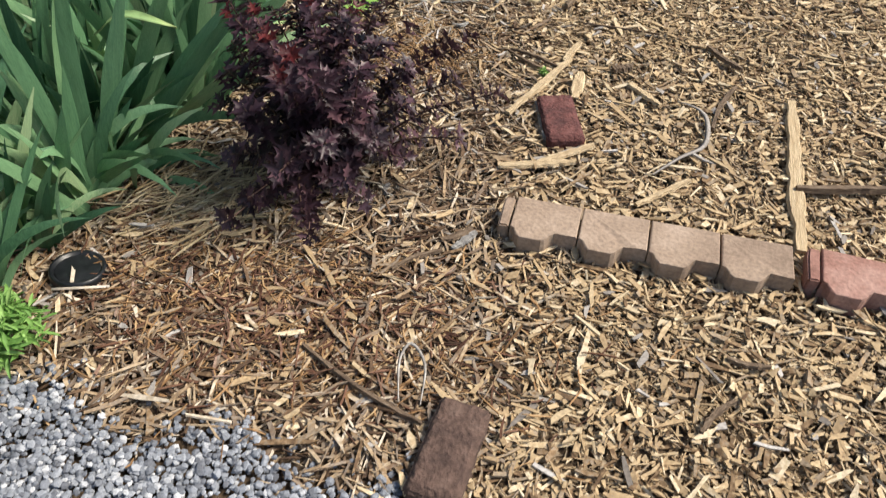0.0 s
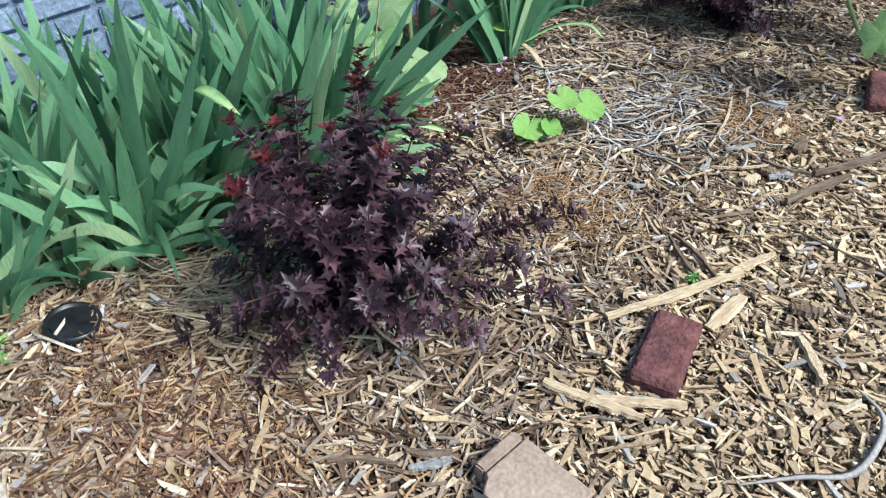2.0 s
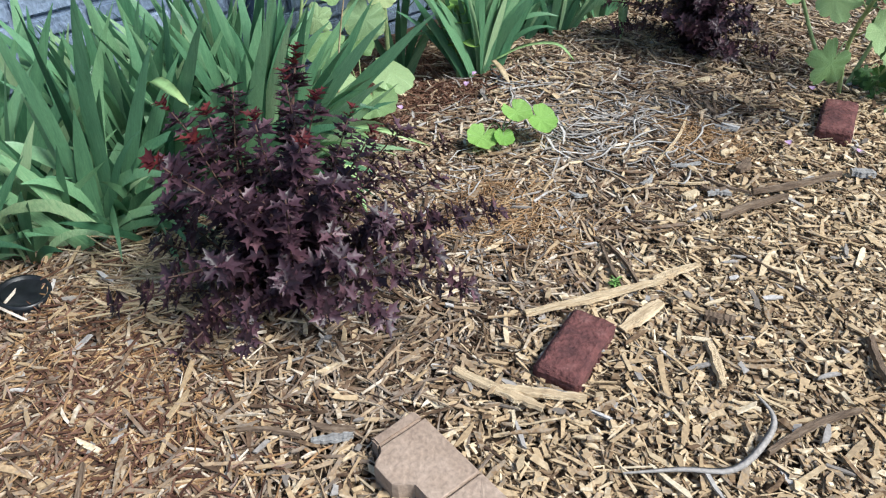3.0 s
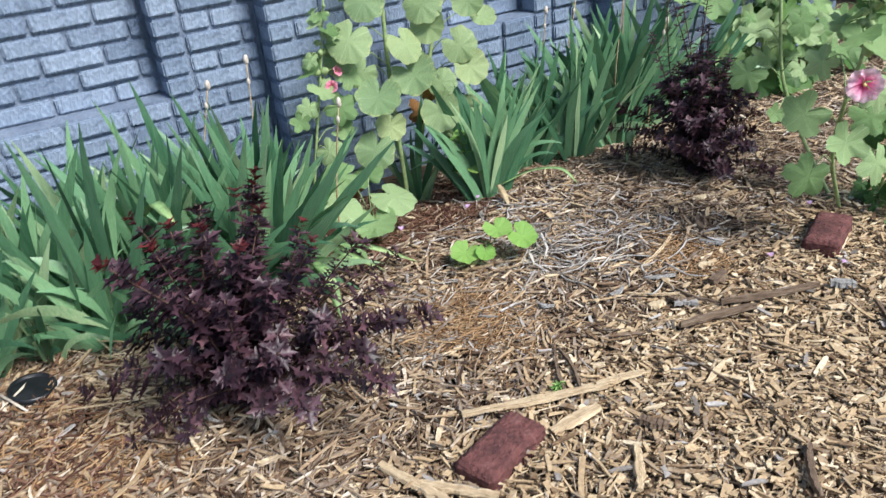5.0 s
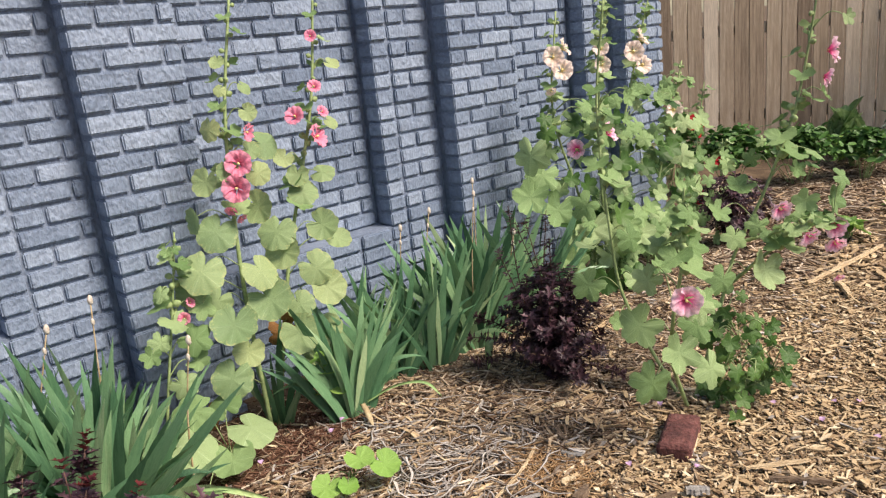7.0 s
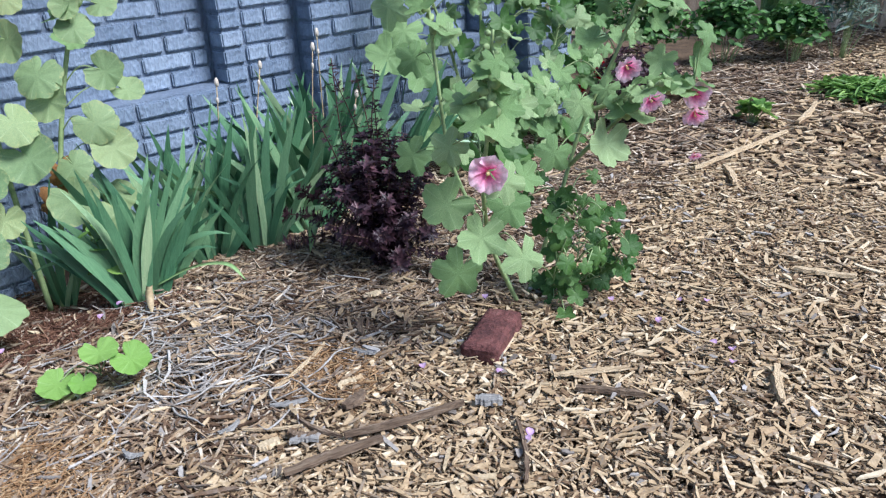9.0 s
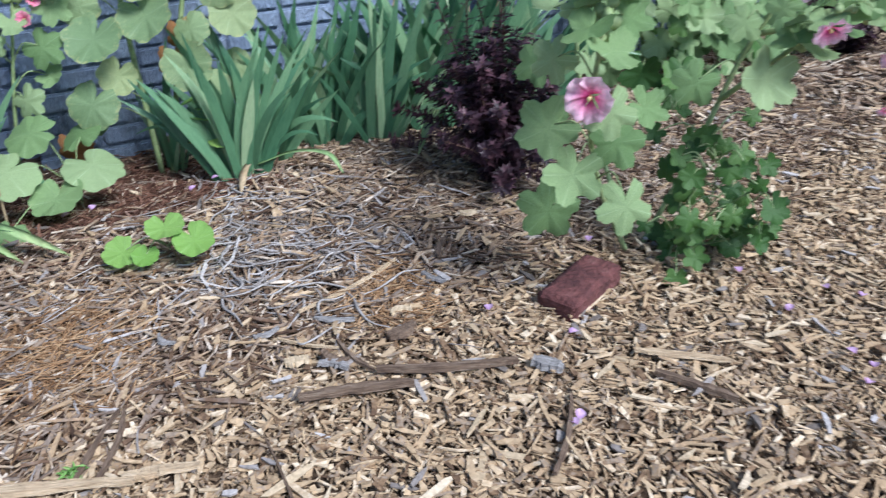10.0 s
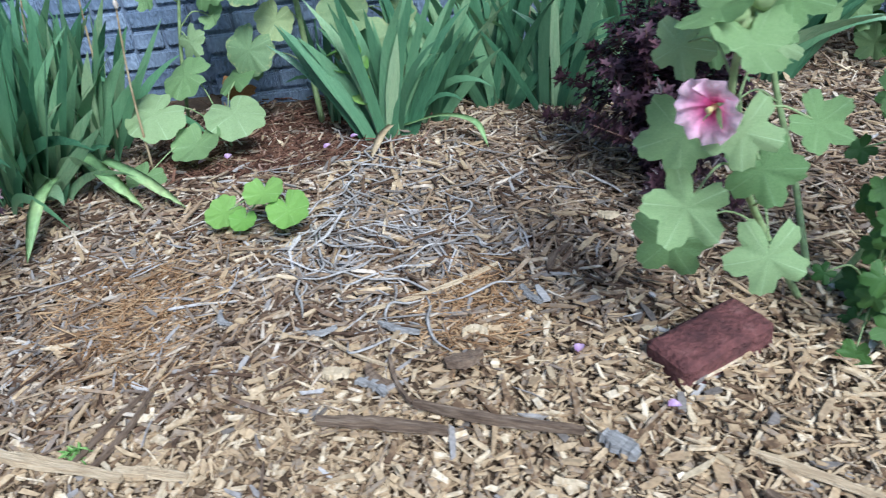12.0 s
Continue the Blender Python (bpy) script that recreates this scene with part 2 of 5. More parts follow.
LIGHTG = mat("light_foliage", [(0, (0.1, 0.22, 0.045)), (0.5, (0.17, 0.33, 0.07)), (1, (0.26, 0.42, 0.1))], 30, 3, 0.5, 0.3, 90, "island", 0.3, 0.25)
SILVER = mat("silver_foliage", [(0, (0.1, 0.16, 0.12)), (0.5, (0.18, 0.25, 0.2)), (1, (0.28, 0.35, 0.29))], 30, 3, 0.7, 0.3, 90, "island", 0.3, 0.2)
FEATHER = mat("feathery_foliage", [(0, (0.12, 0.26, 0.06)), (0.5, (0.18, 0.36, 0.09)), (1, (0.28, 0.46, 0.14))], 30, 3, 0.6, 0.3, 90, "island", 0.3, 0.3)
PINK = radial("pink_petal", [(0, (0.75, 0.65, 0.2)), (0.14, (0.55, 0.02, 0.14)), (0.4, (0.88, 0.16, 0.4)), (0.68, (0.95, 0.42, 0.62)), (1, (0.96, 0.66, 0.78))], 0.05)
CORAL = radial("coral_petal", [(0, (0.8, 0.65, 0.25)), (0.14, (0.6, 0.05, 0.15)), (0.35, (0.9, 0.2, 0.36)), (1, (0.96, 0.37, 0.52))], 0.05)
CREAM = radial("cream_petal", [(0, (0.8, 0.62, 0.2)), (0.18, (0.86, 0.68, 0.3)), (0.32, (0.93, 0.78, 0.62)), (0.7, (0.95, 0.77, 0.68)), (1, (0.95, 0.8, 0.74))], 0.05)
RED = radial("crimson_petal", [(0, (0.3, 0.1, 0.05)), (0.4, (0.4, 0.008, 0.015)), (1, (0.55, 0.02, 0.035))], 0.05)
POLLEN = mat("pollen_yellow", [(0.3, (0.7, 0.55, 0.2)), (0.7, (0.85, 0.75, 0.4))], 200, 3, 0.8, 0.5, 300)
LILAC = mat("fallen_petal", [(0.3, (0.42, 0.22, 0.46)), (0.7, (0.66, 0.48, 0.7))], 60, 3, 0.6, 0.3, 90, thin=0.3)


# ---- mesh tools ----
R = random.Random(7)
G = np.random.default_rng(11)


def mesh(name, verts, faces, material, smooth=True):
    me = bpy.data.meshes.new(name)
    me.from_pydata([tuple(v) for v in verts], [], faces)
    me.materials.append(material)
    me.polygons.foreach_set("use_smooth", [smooth] * len(me.polygons))
    me.update()
    return me


def bulk(name, verts, quads, material):
    """A large mesh of quads from arrays."""
    me = bpy.data.meshes.new(name)
    me.vertices.add(len(verts))
    me.vertices.foreach_set("co", verts.astype(np.float32).ravel())
    me.loops.add(quads.size)
    me.loops.foreach_set("vertex_index", quads.astype(np.int32).ravel())
    me.polygons.add(len(quads))
    me.polygons.foreach_set("loop_start", np.arange(0, quads.size, 4, dtype=np.int32))
    me.polygons.foreach_set("loop_total", np.full(len(quads), 4, dtype=np.int32))
    me.materials.append(material)
    me.polygons.foreach_set("use_smooth", [False] * len(quads))
    me.update(calc_edges=True)
    me.validate()
    return me


def dip(x):
    """How far the soil falls away towards the foot of the wall."""
    f = np.clip((-0.75 - np.asarray(x, float)) / 0.6, 0, 1)
    return -0.085 * f * f * (3 - 2 * f)


def part(name, data, parent=None, m=None, label=""):
    ob = new(name, data)
    ob.parent = parent
    if m is not None:
        ob.matrix_basis = m
    return tagged(ob, label)


def thing(name, place, label, category, group="", kind="", turn=0):
    ob = new(name)
    ob.empty_display_size = 0.05
    fall = float(dip(place[0])) if kind != "structure" and place[1] < 5.6 else 0.0
    ob.matrix_basis = pose(place[0], place[1], place[2] + fall, 0, 0, turn)
    return tagged(ob, label, category, group, kind)


def solid(name, data, m, label, category, group="", kind=""):
    ob = new(name, data)
    ob.matrix_basis = m
    return tagged(ob, label, category, group, kind)


def smoothpath(pts, n=10):
    """Points along a smooth curve through pts."""
    pts = [Vector(p) for p in pts]
    ext = [pts[0] * 2 - pts[1], *pts, pts[-1] * 2 - pts[-2]]
    out = []
    for i in range(1, len(ext) - 2):
        a, b, c, d = ext[i - 1:i + 3]
        for k in range(n):
            t = k / n
            out.append(0.5 * ((2 * b) + (c - a) * t + (2 * a - 5 * b + 4 * c - d) * t * t + (3 * b - a - 3 * c + d) * t ** 3))
    return out + [pts[-1]]


def tube(pts, r0, r1, sides=6):
    """Vertices and faces of a tapered tube along pts."""
    verts, faces = [], []
    n = len(pts)
    for i, p in enumerate(pts):
        d = (pts[min(i + 1, n - 1)] - pts[max(i - 1, 0)]).normalized()
        u = d.cross(Vector((0.31, 0.9, 0.23))).normalized()
        v = d.cross(u)
        r = r0 + (r1 - r0) * i / (n - 1)
        verts += [p + (u * math.cos(k * math.tau / sides) + v * math.sin(k * math.tau / sides)) * r for k in range(sides)]
    for i in range(n - 1):
        for k in range(sides):
            a, b = i * sides + k, i * sides + (k + 1) % sides
            faces.append((a, b, b + sides, a + sides))
    faces += [tuple(reversed(range(sides))), tuple(range((n - 1) * sides, n * sides))]
    return verts, faces


def merged(pieces):
    verts, faces = [], []
    for v, f in pieces:
        k = len(verts)
        verts += v
        faces += [tuple(i + k for i in q) for q in f]
    return verts, faces


def box(lx, ly, lz, bevel=0.006, rough=0.0, cuts=0):
    """A block standing on z = 0, with bevelled, slightly uneven edges."""
    bm = bmesh.new()
    bmesh.ops.create_cube(bm, size=1, matrix=Matrix.Translation((0, 0, lz / 2)) @ Matrix.Diagonal((lx, ly, lz, 1)))
    if cuts:
        bmesh.ops.subdivide_edges(bm, edges=bm.edges[:], cuts=cuts, use_grid_fill=True)
        sharp = [e for e in bm.edges if e.calc_face_angle(0) > 0.5]
    else:
        sharp = bm.edges[:]
    bmesh.ops.bevel(bm, geom=sharp, offset=bevel, segments=2, affect="EDGES")
    for v in bm.verts:
        v.co += noise.noise_vector(v.co * 38) * rough
    verts = [v.co.copy() for v in bm.verts]
    bm.verts.index_update()
    faces = [tuple(v.index for v in f.verts) for f in bm.faces]
    bm.free()
    return verts, faces


# ---- ground ----
def spaced(a, b, step, far):
    near = list(np.arange(a, b + 1e-6, step))
    out, d, p = [], step, b
    while p < far:
        d *= 1.35
        p += d
        out.append(p)
    back, d, p = [], step, a
    while p > -far:
        d *= 1.35
        p -= d
        back.append(p)
    return np.array(back[::-1] + near + out)


gx, gy = spaced(-2, 2, 0.06, 400), spaced(0, 9, 0.06, 400)
XX, YY = np.meshgrid(gx, gy)
near = np.exp(-((XX / 3) ** 2 + ((YY - 4) / 6) ** 2))
ZZ = -0.011 + np.where((YY < 5.6) & (XX > -2.2), dip(XX), 0) + near * 0.008 * np.sin(XX * 7.1 + 1.3 * np.sin(YY * 5)) * np.cos(YY * 6.3)
gi = np.arange(XX.size).reshape(XX.shape)
ground = solid("ground", bulk("ground", np.stack([XX, YY, ZZ], -1).reshape(-1, 3), np.stack([gi[:-1, :-1], gi[:-1, 1:], gi[1:, 1:], gi[1:, :-1]], -1).reshape(-1, 4), SOIL), Matrix(), "brown garden soil under wood-chip mulch", "ground", kind="structure")


def flakes(n, where, size, thick, tilt, bend=0.0, heap=0.02, heading=None, plain=False):
    """Arrays for n loose chips or strands: three cross-sections each, tapered and bent."""
    c = where(n)
    n = len(c)
    L = G.uniform(*size[0], n) * G.choice([0.6, 1, 1, 1.5], n)
    W = G.uniform(*size[1], n)
    H = G.uniform(*thick, n)
    yaw = G.uniform(0, math.tau, n) if heading is None else heading + G.normal(0, 0.5, n)
    pit, rol = G.normal(0, tilt, n), G.normal(0, tilt * 1.6, n)
    ux = np.stack([np.cos(yaw) * np.cos(pit), np.sin(yaw) * np.cos(pit), np.sin(pit)], -1)
    side = np.stack([-np.sin(yaw), np.cos(yaw), np.zeros(n)], -1)
    up = np.cross(ux, side)
    v = side * np.cos(rol)[:, None] + up * np.sin(rol)[:, None]
    w = np.cross(ux, v)
    base = np.stack([c[:, 0], c[:, 1], np.abs(np.sin(pit)) * L * 0.35 + G.uniform(0, heap * 0.8, n) - 0.006 + np.where(c[:, 1] < 5.6, dip(c[:, 0]), 0)], -1)
    curve = G.normal(0, bend, n) * L
    out = []
    for s, f in (((-0.5, 1), (0.5, 1)) if plain else ((-0.5, 1), (0.0, 0), (0.5, 1))):
        wid = W * (G.uniform(0.35, 1.05, n) if f else 1) * 0.5
        mid = base + ux * (L * s + G.normal(0, 0.05, n) * L * f)[:, None] + v * (curve * (0.5 if f else -0.5))[:, None]
        left, right = wid * G.uniform(0.5, 1.3, n), wid * G.uniform(0.5, 1.3, n)
        slip = [G.normal(0, 0.1, n) * L * f for _ in range(2)]
        for a, b in ((-1, -1), (1, -1), (1, 1), (-1, 1)):
            out.append(mid + v * ((left if a < 0 else right) * a)[:, None] + ux * slip[a > 0][:, None] + w * (H * 0.5 * b)[:, None])
    verts = np.stack(out, 1).reshape(-1, 3)
    pattern = []
    for k in ((0,) if plain else (0, 4)):
        for i in range(4):
            j = (i + 1) % 4
            if i != 0:
                pattern.append((k + i, k + j, k + j + 4, k + i + 4))
    last = 4 if plain else 8
    pattern += [(3, 2, 1, 0), (last, last + 1, last + 2, last + 3)]
    quads = (np.arange(n)[:, None, None] * (last + 4) + np.array(pattern)[None]).reshape(-1, 4)
    return verts, quads


def edge_x(y):
    """Where the shredded mulch of the bed gives way to the chips of the path."""
    return np.interp(y, [0, 0.8, 1.4, 1.9, 2.4, 2.9, 3.4, 4.5, 6.0, 8.0], [0.12, 0.12, 0.1, 0.0, -0.12, -0.14, -0.2, -0.35, -0.6, -0.9])


def on_path(y0, y1, x1):
    def where(n):
        p = np.stack([G.uniform(-1.0, x1, n), G.uniform(y0, y1, n)], -1)
        return p[p[:, 0] > edge_x(p[:, 1]) + G.normal(0, 0.07, n)]
    return where


def in_bed(y0, y1):
    def where(n):
        p = np.stack([G.uniform(-1.47, 0.25, n), G.uniform(y0, y1, n)], -1)
        ok = p[:, 0] < edge_x(p[:, 1]) + G.normal(0, 0.07, n)
        ok &= ~((p[:, 1] < 0.7 + 0.04 * np.sin(p[:, 0] * 17) + G.normal(0, 0.03, n)) & (p[:, 0] < 0.06))
        ok &= G.uniform(0, 1, n) < np.where((p[:, 0] < -0.82) & (p[:, 1] > 1.85) & (p[:, 1] < 2.55), 0.16, 1.0)
        return p[ok]
    return where


def blob(cx, cy, rx, ry):
    return lambda n: np.stack([G.normal(cx, rx, n), G.normal(cy, ry, n)], -1)


def scatter(name, label, material, *args, **kw):
    return solid(name, bulk(name, *flakes(*args, **kw), material), Matrix(), label, "mulch", kind="stuff")


scatter("wood_chips", "loose tan wood chips covering the path", CHIP, 60000, on_path(0.35, 4.6, 1.35), ((0.012, 0.036), (0.003, 0.009)), (0.001, 0.003), 0.13, heap=0.02, plain=True)
scatter("broad_chips", "broad flat tan wood chips on the path", CHIP, 26000, on_path(0.35, 4.6, 1.35), ((0.012, 0.028), (0.008, 0.018)), (0.002, 0.0055), 0.16, heap=0.026, plain=True)
scatter("chip_crumbs", "fine crumbs of wood between the chips of the path", CRUMB, 84000, on_path(0.35, 4.0, 1.35), ((0.004, 0.014), (0.003, 0.008)), (0.001, 0.002), 0.16, heap=0.014, plain=True)
scatter("wood_chips", "loose tan wood chips covering the path further off", CHIP, 24000, on_path(4.6, 11, 3.0), ((0.025, 0.07), (0.012, 0.03)), (0.003, 0.008), 0.16, heap=0.02, plain=True)
scatter("wood_chips", "loose tan wood chips covering the near side of the path", CHIP, 14000, lambda n: np.stack([1.3 + np.abs(G.normal(0, 0.8, n)), G.uniform(-0.6, 5.0, n)], -1), ((0.025, 0.06), (0.012, 0.03)), (0.002, 0.006), 0.14, heap=0.016, plain=True)
scatter("wood_chips", "loose tan wood chips where the path begins", CHIP, 5000, lambda n: np.stack([G.uniform(0.06, 1.35, n), G.uniform(-0.8, 0.42, n)], -1), ((0.02, 0.045), (0.008, 0.02)), (0.002, 0.005), 0.14, heap=0.016, plain=True)
scatter("wood_splinters", "long pale wood splinters lying on the path", CHIP, 6500, on_path(0.35, 5, 1.35), ((0.025, 0.07), (0.004, 0.013)), (0.001, 0.004), 0.08, 0.03, heap=0.026)
scatter("shredded_mulch", "shredded brown bark mulch on the flower bed", BARK, 26000, in_bed(0.35, 4.4), ((0.025, 0.075), (0.003, 0.0095)), (0.0015, 0.004), 0.14, 0.05, heap=0.024)
scatter("mulch_shreds", "short shreds of brown bark between longer strands", BARK, 42000, in_bed(0.35, 4.4), ((0.014, 0.045), (0.003, 0.008)), (0.001, 0.003), 0.14, heap=0.02, plain=True)
scatter("shredded_mulch", "shredded brown bark mulch on the flower bed further off", BARK, 16000, in_bed(4.4, 8.5), ((0.04, 0.12), (0.006, 0.014)), (0.002, 0.005), 0.14, 0.05, heap=0.022)
scatter("bark_pieces", "flat tan bark pieces among the shredded mulch", CHIP, 3500, in_bed(0.35, 4.4), ((0.02, 0.06), (0.006, 0.014)), (0.002, 0.005), 0.1, 0.02, heap=0.03)
scatter("grey_wood_chips", "weathered grey wood chips lying among the tan ones", LITTER, 900, lambda n: np.stack([G.uniform(-0.9, 1.3, n), G.uniform(0.75, 4.4, n)], -1), ((0.018, 0.045), (0.006, 0.015)), (0.002, 0.005), 0.08, 0.03, heap=0.03)
scatter("pale_splinters", "broad pale splinters lying on the mulch", PALEW, 1300, on_path(0.75, 4.4, 1.3), ((0.02, 0.06), (0.007, 0.016)), (0.002, 0.005), 0.08, 0.03, heap=0.03)
scatter("dry_leaf_litter", "grey dry iris leaves scattered over the mulch", LITTER, 650, blob(-0.5, 2.52, 0.16, 0.2), ((0.03, 0.11), (0.002, 0.006)), (0.001, 0.002), 0.08, 0.12, heap=0.03)
scatter("dry_leaf_litter", "grey dry leaf strands near the purple shrub", LITTER, 300, blob(-0.35, 1.78, 0.2, 0.25), ((0.03, 0.09), (0.002, 0.006)), (0.001, 0.002), 0.08, 0.1, heap=0.028)
scatter("orange_fibres", "patch of fine orange-brown plant fibres", NEEDLE, 1200, blob(-0.31, 2.0, 0.1, 0.09), ((0.02, 0.06), (0.001, 0.003)), (0.001, 0.002), 0.12, 0.06, heap=0.03)
scatter("orange_fibres", "patch of fine orange-brown plant fibres", NEEDLE, 600, blob(-0.19, 2.65, 0.06, 0.06), ((0.02, 0.06), (0.001, 0.003)), (0.001, 0.002), 0.12, 0.06, heap=0.03)
scatter("orange_fibres", "orange-brown mulch fibres by the gravel", NEEDLE, 1700, blob(-0.3, 1.0, 0.28, 0.12), ((0.02, 0.07), (0.002, 0.005)), (0.001, 0.003), 0.12, 0.06, heap=0.025)
scatter("dark_fibres", "red-brown mulch fibres between the gravel and the shrub", DARKF, 1300, blob(-0.32, 1.0, 0.24, 0.1), ((0.02, 0.06), (0.002, 0.006)), (0.001, 0.003), 0.14, 0.05, heap=0.03)
scatter("dark_fibres", "dark red-brown mulch fibres near the wall", DARKF, 5200, blob(-1.05, 2.2, 0.17, 0.22), ((0.02, 0.06), (0.002, 0.006)), (0.001, 0.003), 0.14, 0.05, heap=0.016)
scatter("dry_straw", "bent straw stalks beside the iris clump", STRAW.copy(), 240, blob(-0.62, 1.27, 0.09, 0.06), ((0.1, 0.2), (0.002, 0.005)), (0.001, 0.003), 0.12, 0.05, heap=0.03, heading=0.9)


def gravel():
    n = 23000
    t = (1 + 5 ** 0.5) / 2
    ico = np.array([(-1, t, 0), (1, t, 0), (-1, -t, 0), (1, -t, 0), (0, -1, t), (0, 1, t), (0, -1, -t), (0, 1, -t), (t, 0, -1), (t, 0, 1), (-t, 0, -1), (-t, 0, 1)]) / 1.9
    tri = [(0, 11, 5), (0, 5, 1), (0, 1, 7), (0, 7, 10), (0, 10, 11), (1, 5, 9), (5, 11, 4), (11, 10, 2), (10, 7, 6), (7, 1, 8), (3, 9, 4), (3, 4, 2), (3, 2, 6), (3, 6, 8), (3, 8, 9), (4, 9, 5), (2, 4, 11), (6, 2, 10), (8, 6, 7), (9, 8, 1)]
    x, y = G.uniform(-1.3, 0.06, n), G.uniform(-0.1, 0.86, n)
    ok = y < 0.69 + 0.04 * np.sin(x * 17) + G.normal(0, 0.035, n)
    x, y = x[ok], y[ok]
    verts, faces = [], []
    for i in range(len(x)):
        s = G.uniform(0.004, 0.0095) * np.array([1, G.uniform(0.7, 1.1), G.uniform(0.5, 0.8)])
        p = ico * s * G.uniform(0.75, 1.25, (12, 1))
        a = G.uniform(0, math.tau)
        ca, sa = math.cos(a), math.sin(a)
        p = np.stack([p[:, 0] * ca - p[:, 1] * sa + x[i], p[:, 0] * sa + p[:, 1] * ca + y[i], p[:, 2] + G.uniform(0.0, 0.012)], -1)
        k = len(verts)
        verts += p.tolist()
        faces += [(a + k, b + k, c + k) for a, b, c in tri]
    return solid("gravel", mesh("gravel", verts, faces, STONE, False), Matrix(), "loose grey and white gravel beside the mulch", "gravel", kind="stuff")


gravel()

# ---- painted brick wall ----
FRONT, STEP, PANEL, LEDGE, COURSE = -1.475, -1.6, -1.715, 0.43, 0.0677
WALL_END = 5.2
# stretches along the wall: start, end, plane
STRETCH = [(-3.2, 0.06, PANEL), (0.06, 0.41, STEP), (0.41, 0.78, FRONT), (0.78, 1.63, PANEL), (1.63, 1.98, STEP), (1.98, 2.345, FRONT), (2.345, 3.218, PANEL), (3.218, 3.549, STEP), (3.549, 3.985, FRONT),
           (3.985, 4.64, PANEL), (4.64, 4.84, STEP), (4.84, WALL_END, FRONT)]
TOP = 2.6


def wall():
    w = thing("wall_garden", (0, 0, 0), "slate-blue painted brick wall with stepped pilasters", "wall", kind="structure")
    pieces = []

    def slab(x0, x1, y0, y1, z0, z1):
        v = [(x, y, z) for x in (x0, x1) for y in (y0, y1) for z in (z0, z1)]
        pieces.append((v, [(0, 1, 3, 2), (4, 6, 7, 5), (0, 4, 5, 1), (2, 3, 7, 6), (0, 2, 6, 4), (1, 5, 7, 3)]))
    joint = 0.015
    for i, (y0, y1, x) in enumerate(STRETCH):
        # a stretch that stands proud is set back at its end by a joint, one that lies back runs under its neighbour
        before = STRETCH[i - 1][2] if i else -9
        after = STRETCH[i + 1][2] if i + 1 < len(STRETCH) else -9
        start, end = (y0 + joint if x > before else y0 - joint), (y1 - joint if x > after else y1 + joint)
        slab(-2.1 - 0.004 * i, max(x, STEP) - joint, start, end, -0.3, LEDGE - 0.004)
        slab(-2.1 - 0.004 * i, x - joint, start, end, LEDGE - 0.004, TOP)
    part("mortar_core", mesh("mortar_core", *merged(pieces), PAINT, False), w)
    blocks, spare = {}, []

    def brick(x, y, z, lx, ly, lz=COURSE - 0.0115):
        key = (round(lx, 3), round(ly, 3))
        if key not in blocks:
            blocks[key] = []
            for k in range(3):
                v, f = box(key[0], key[1], lz, 0.0055, 0.0, 0)
                v = [p + noise.noise_vector(p * 25 + Vector((k * 9, key[1] * 40, 0))) * 0.003 for p in v]
                blocks[key].append(mesh("brick", v, f, PAINTB, False))
        spare.append((0.0 if 0.7 < y < 4.0 and z < 1.5 and lx > 0.05 else 1.0 + y * 0.01 + z, R.choice(blocks[key]), (x + R.gauss(0, 0.0022), y, z + R.gauss(0, 0.0008)), R.gauss(0, 0.3)))
    row = 0
    z = LEDGE - 9 * COURSE
    while z < TOP - COURSE:
        low = z < LEDGE - 0.01
        spans = [(y0, y1, max(x, STEP)) for y0, y1, x in STRETCH] if low else STRETCH
        for y0, y1, x in spans:
            if not low and y0 < 0 and z > 1.5:
                continue
            y = y0
            first = 0.1 if (row % 2 or x == STEP) else 0.2
            if x == STEP and y1 - y0 < 0.5:
                cuts = [0.1] + ([0.2, 0.2] if row % 2 else [0.1, 0.2, 0.2])
            else:
                cuts = [first] + [0.2] * 60
            for c in cuts:
                ly = min(c, y1 - y)
                if ly < 0.035:
                    break
                gap = 0.0115
                brick(x - 0.05, y + ly / 2, z, 0.1, ly - gap)
                y += ly
            # the side of a pilaster, facing along the wall
            if not low:
                i = STRETCH.index((y0, y1, x))
                if i and STRETCH[i - 1][2] < x:
                    depth = x - STRETCH[i - 1][2]
                    if depth > 0.13:
                        brick(x - 0.155, y0 + 0.05, z, 0.09, 0.09)
        z += COURSE
        row += 1
    spare.sort(key=lambda s: s[0])
    for k, (_, me, p, a) in enumerate(spare[:300]):
        part("brick", me, w, pose(*p, 0, a * 0.3, a))
    verts, faces = [], []
    for _, me, p, a in spare[300:]:
        k = len(verts)
        verts += [(v.co.x + p[0], v.co.y + p[1], v.co.z + p[2]) for v in me.vertices]
        faces += [tuple(i + k for i in q.vertices) for q in me.polygons]
    tagged(part("bricks", mesh("bricks", verts, faces, PAINTJ, False), w), kind="stuff")


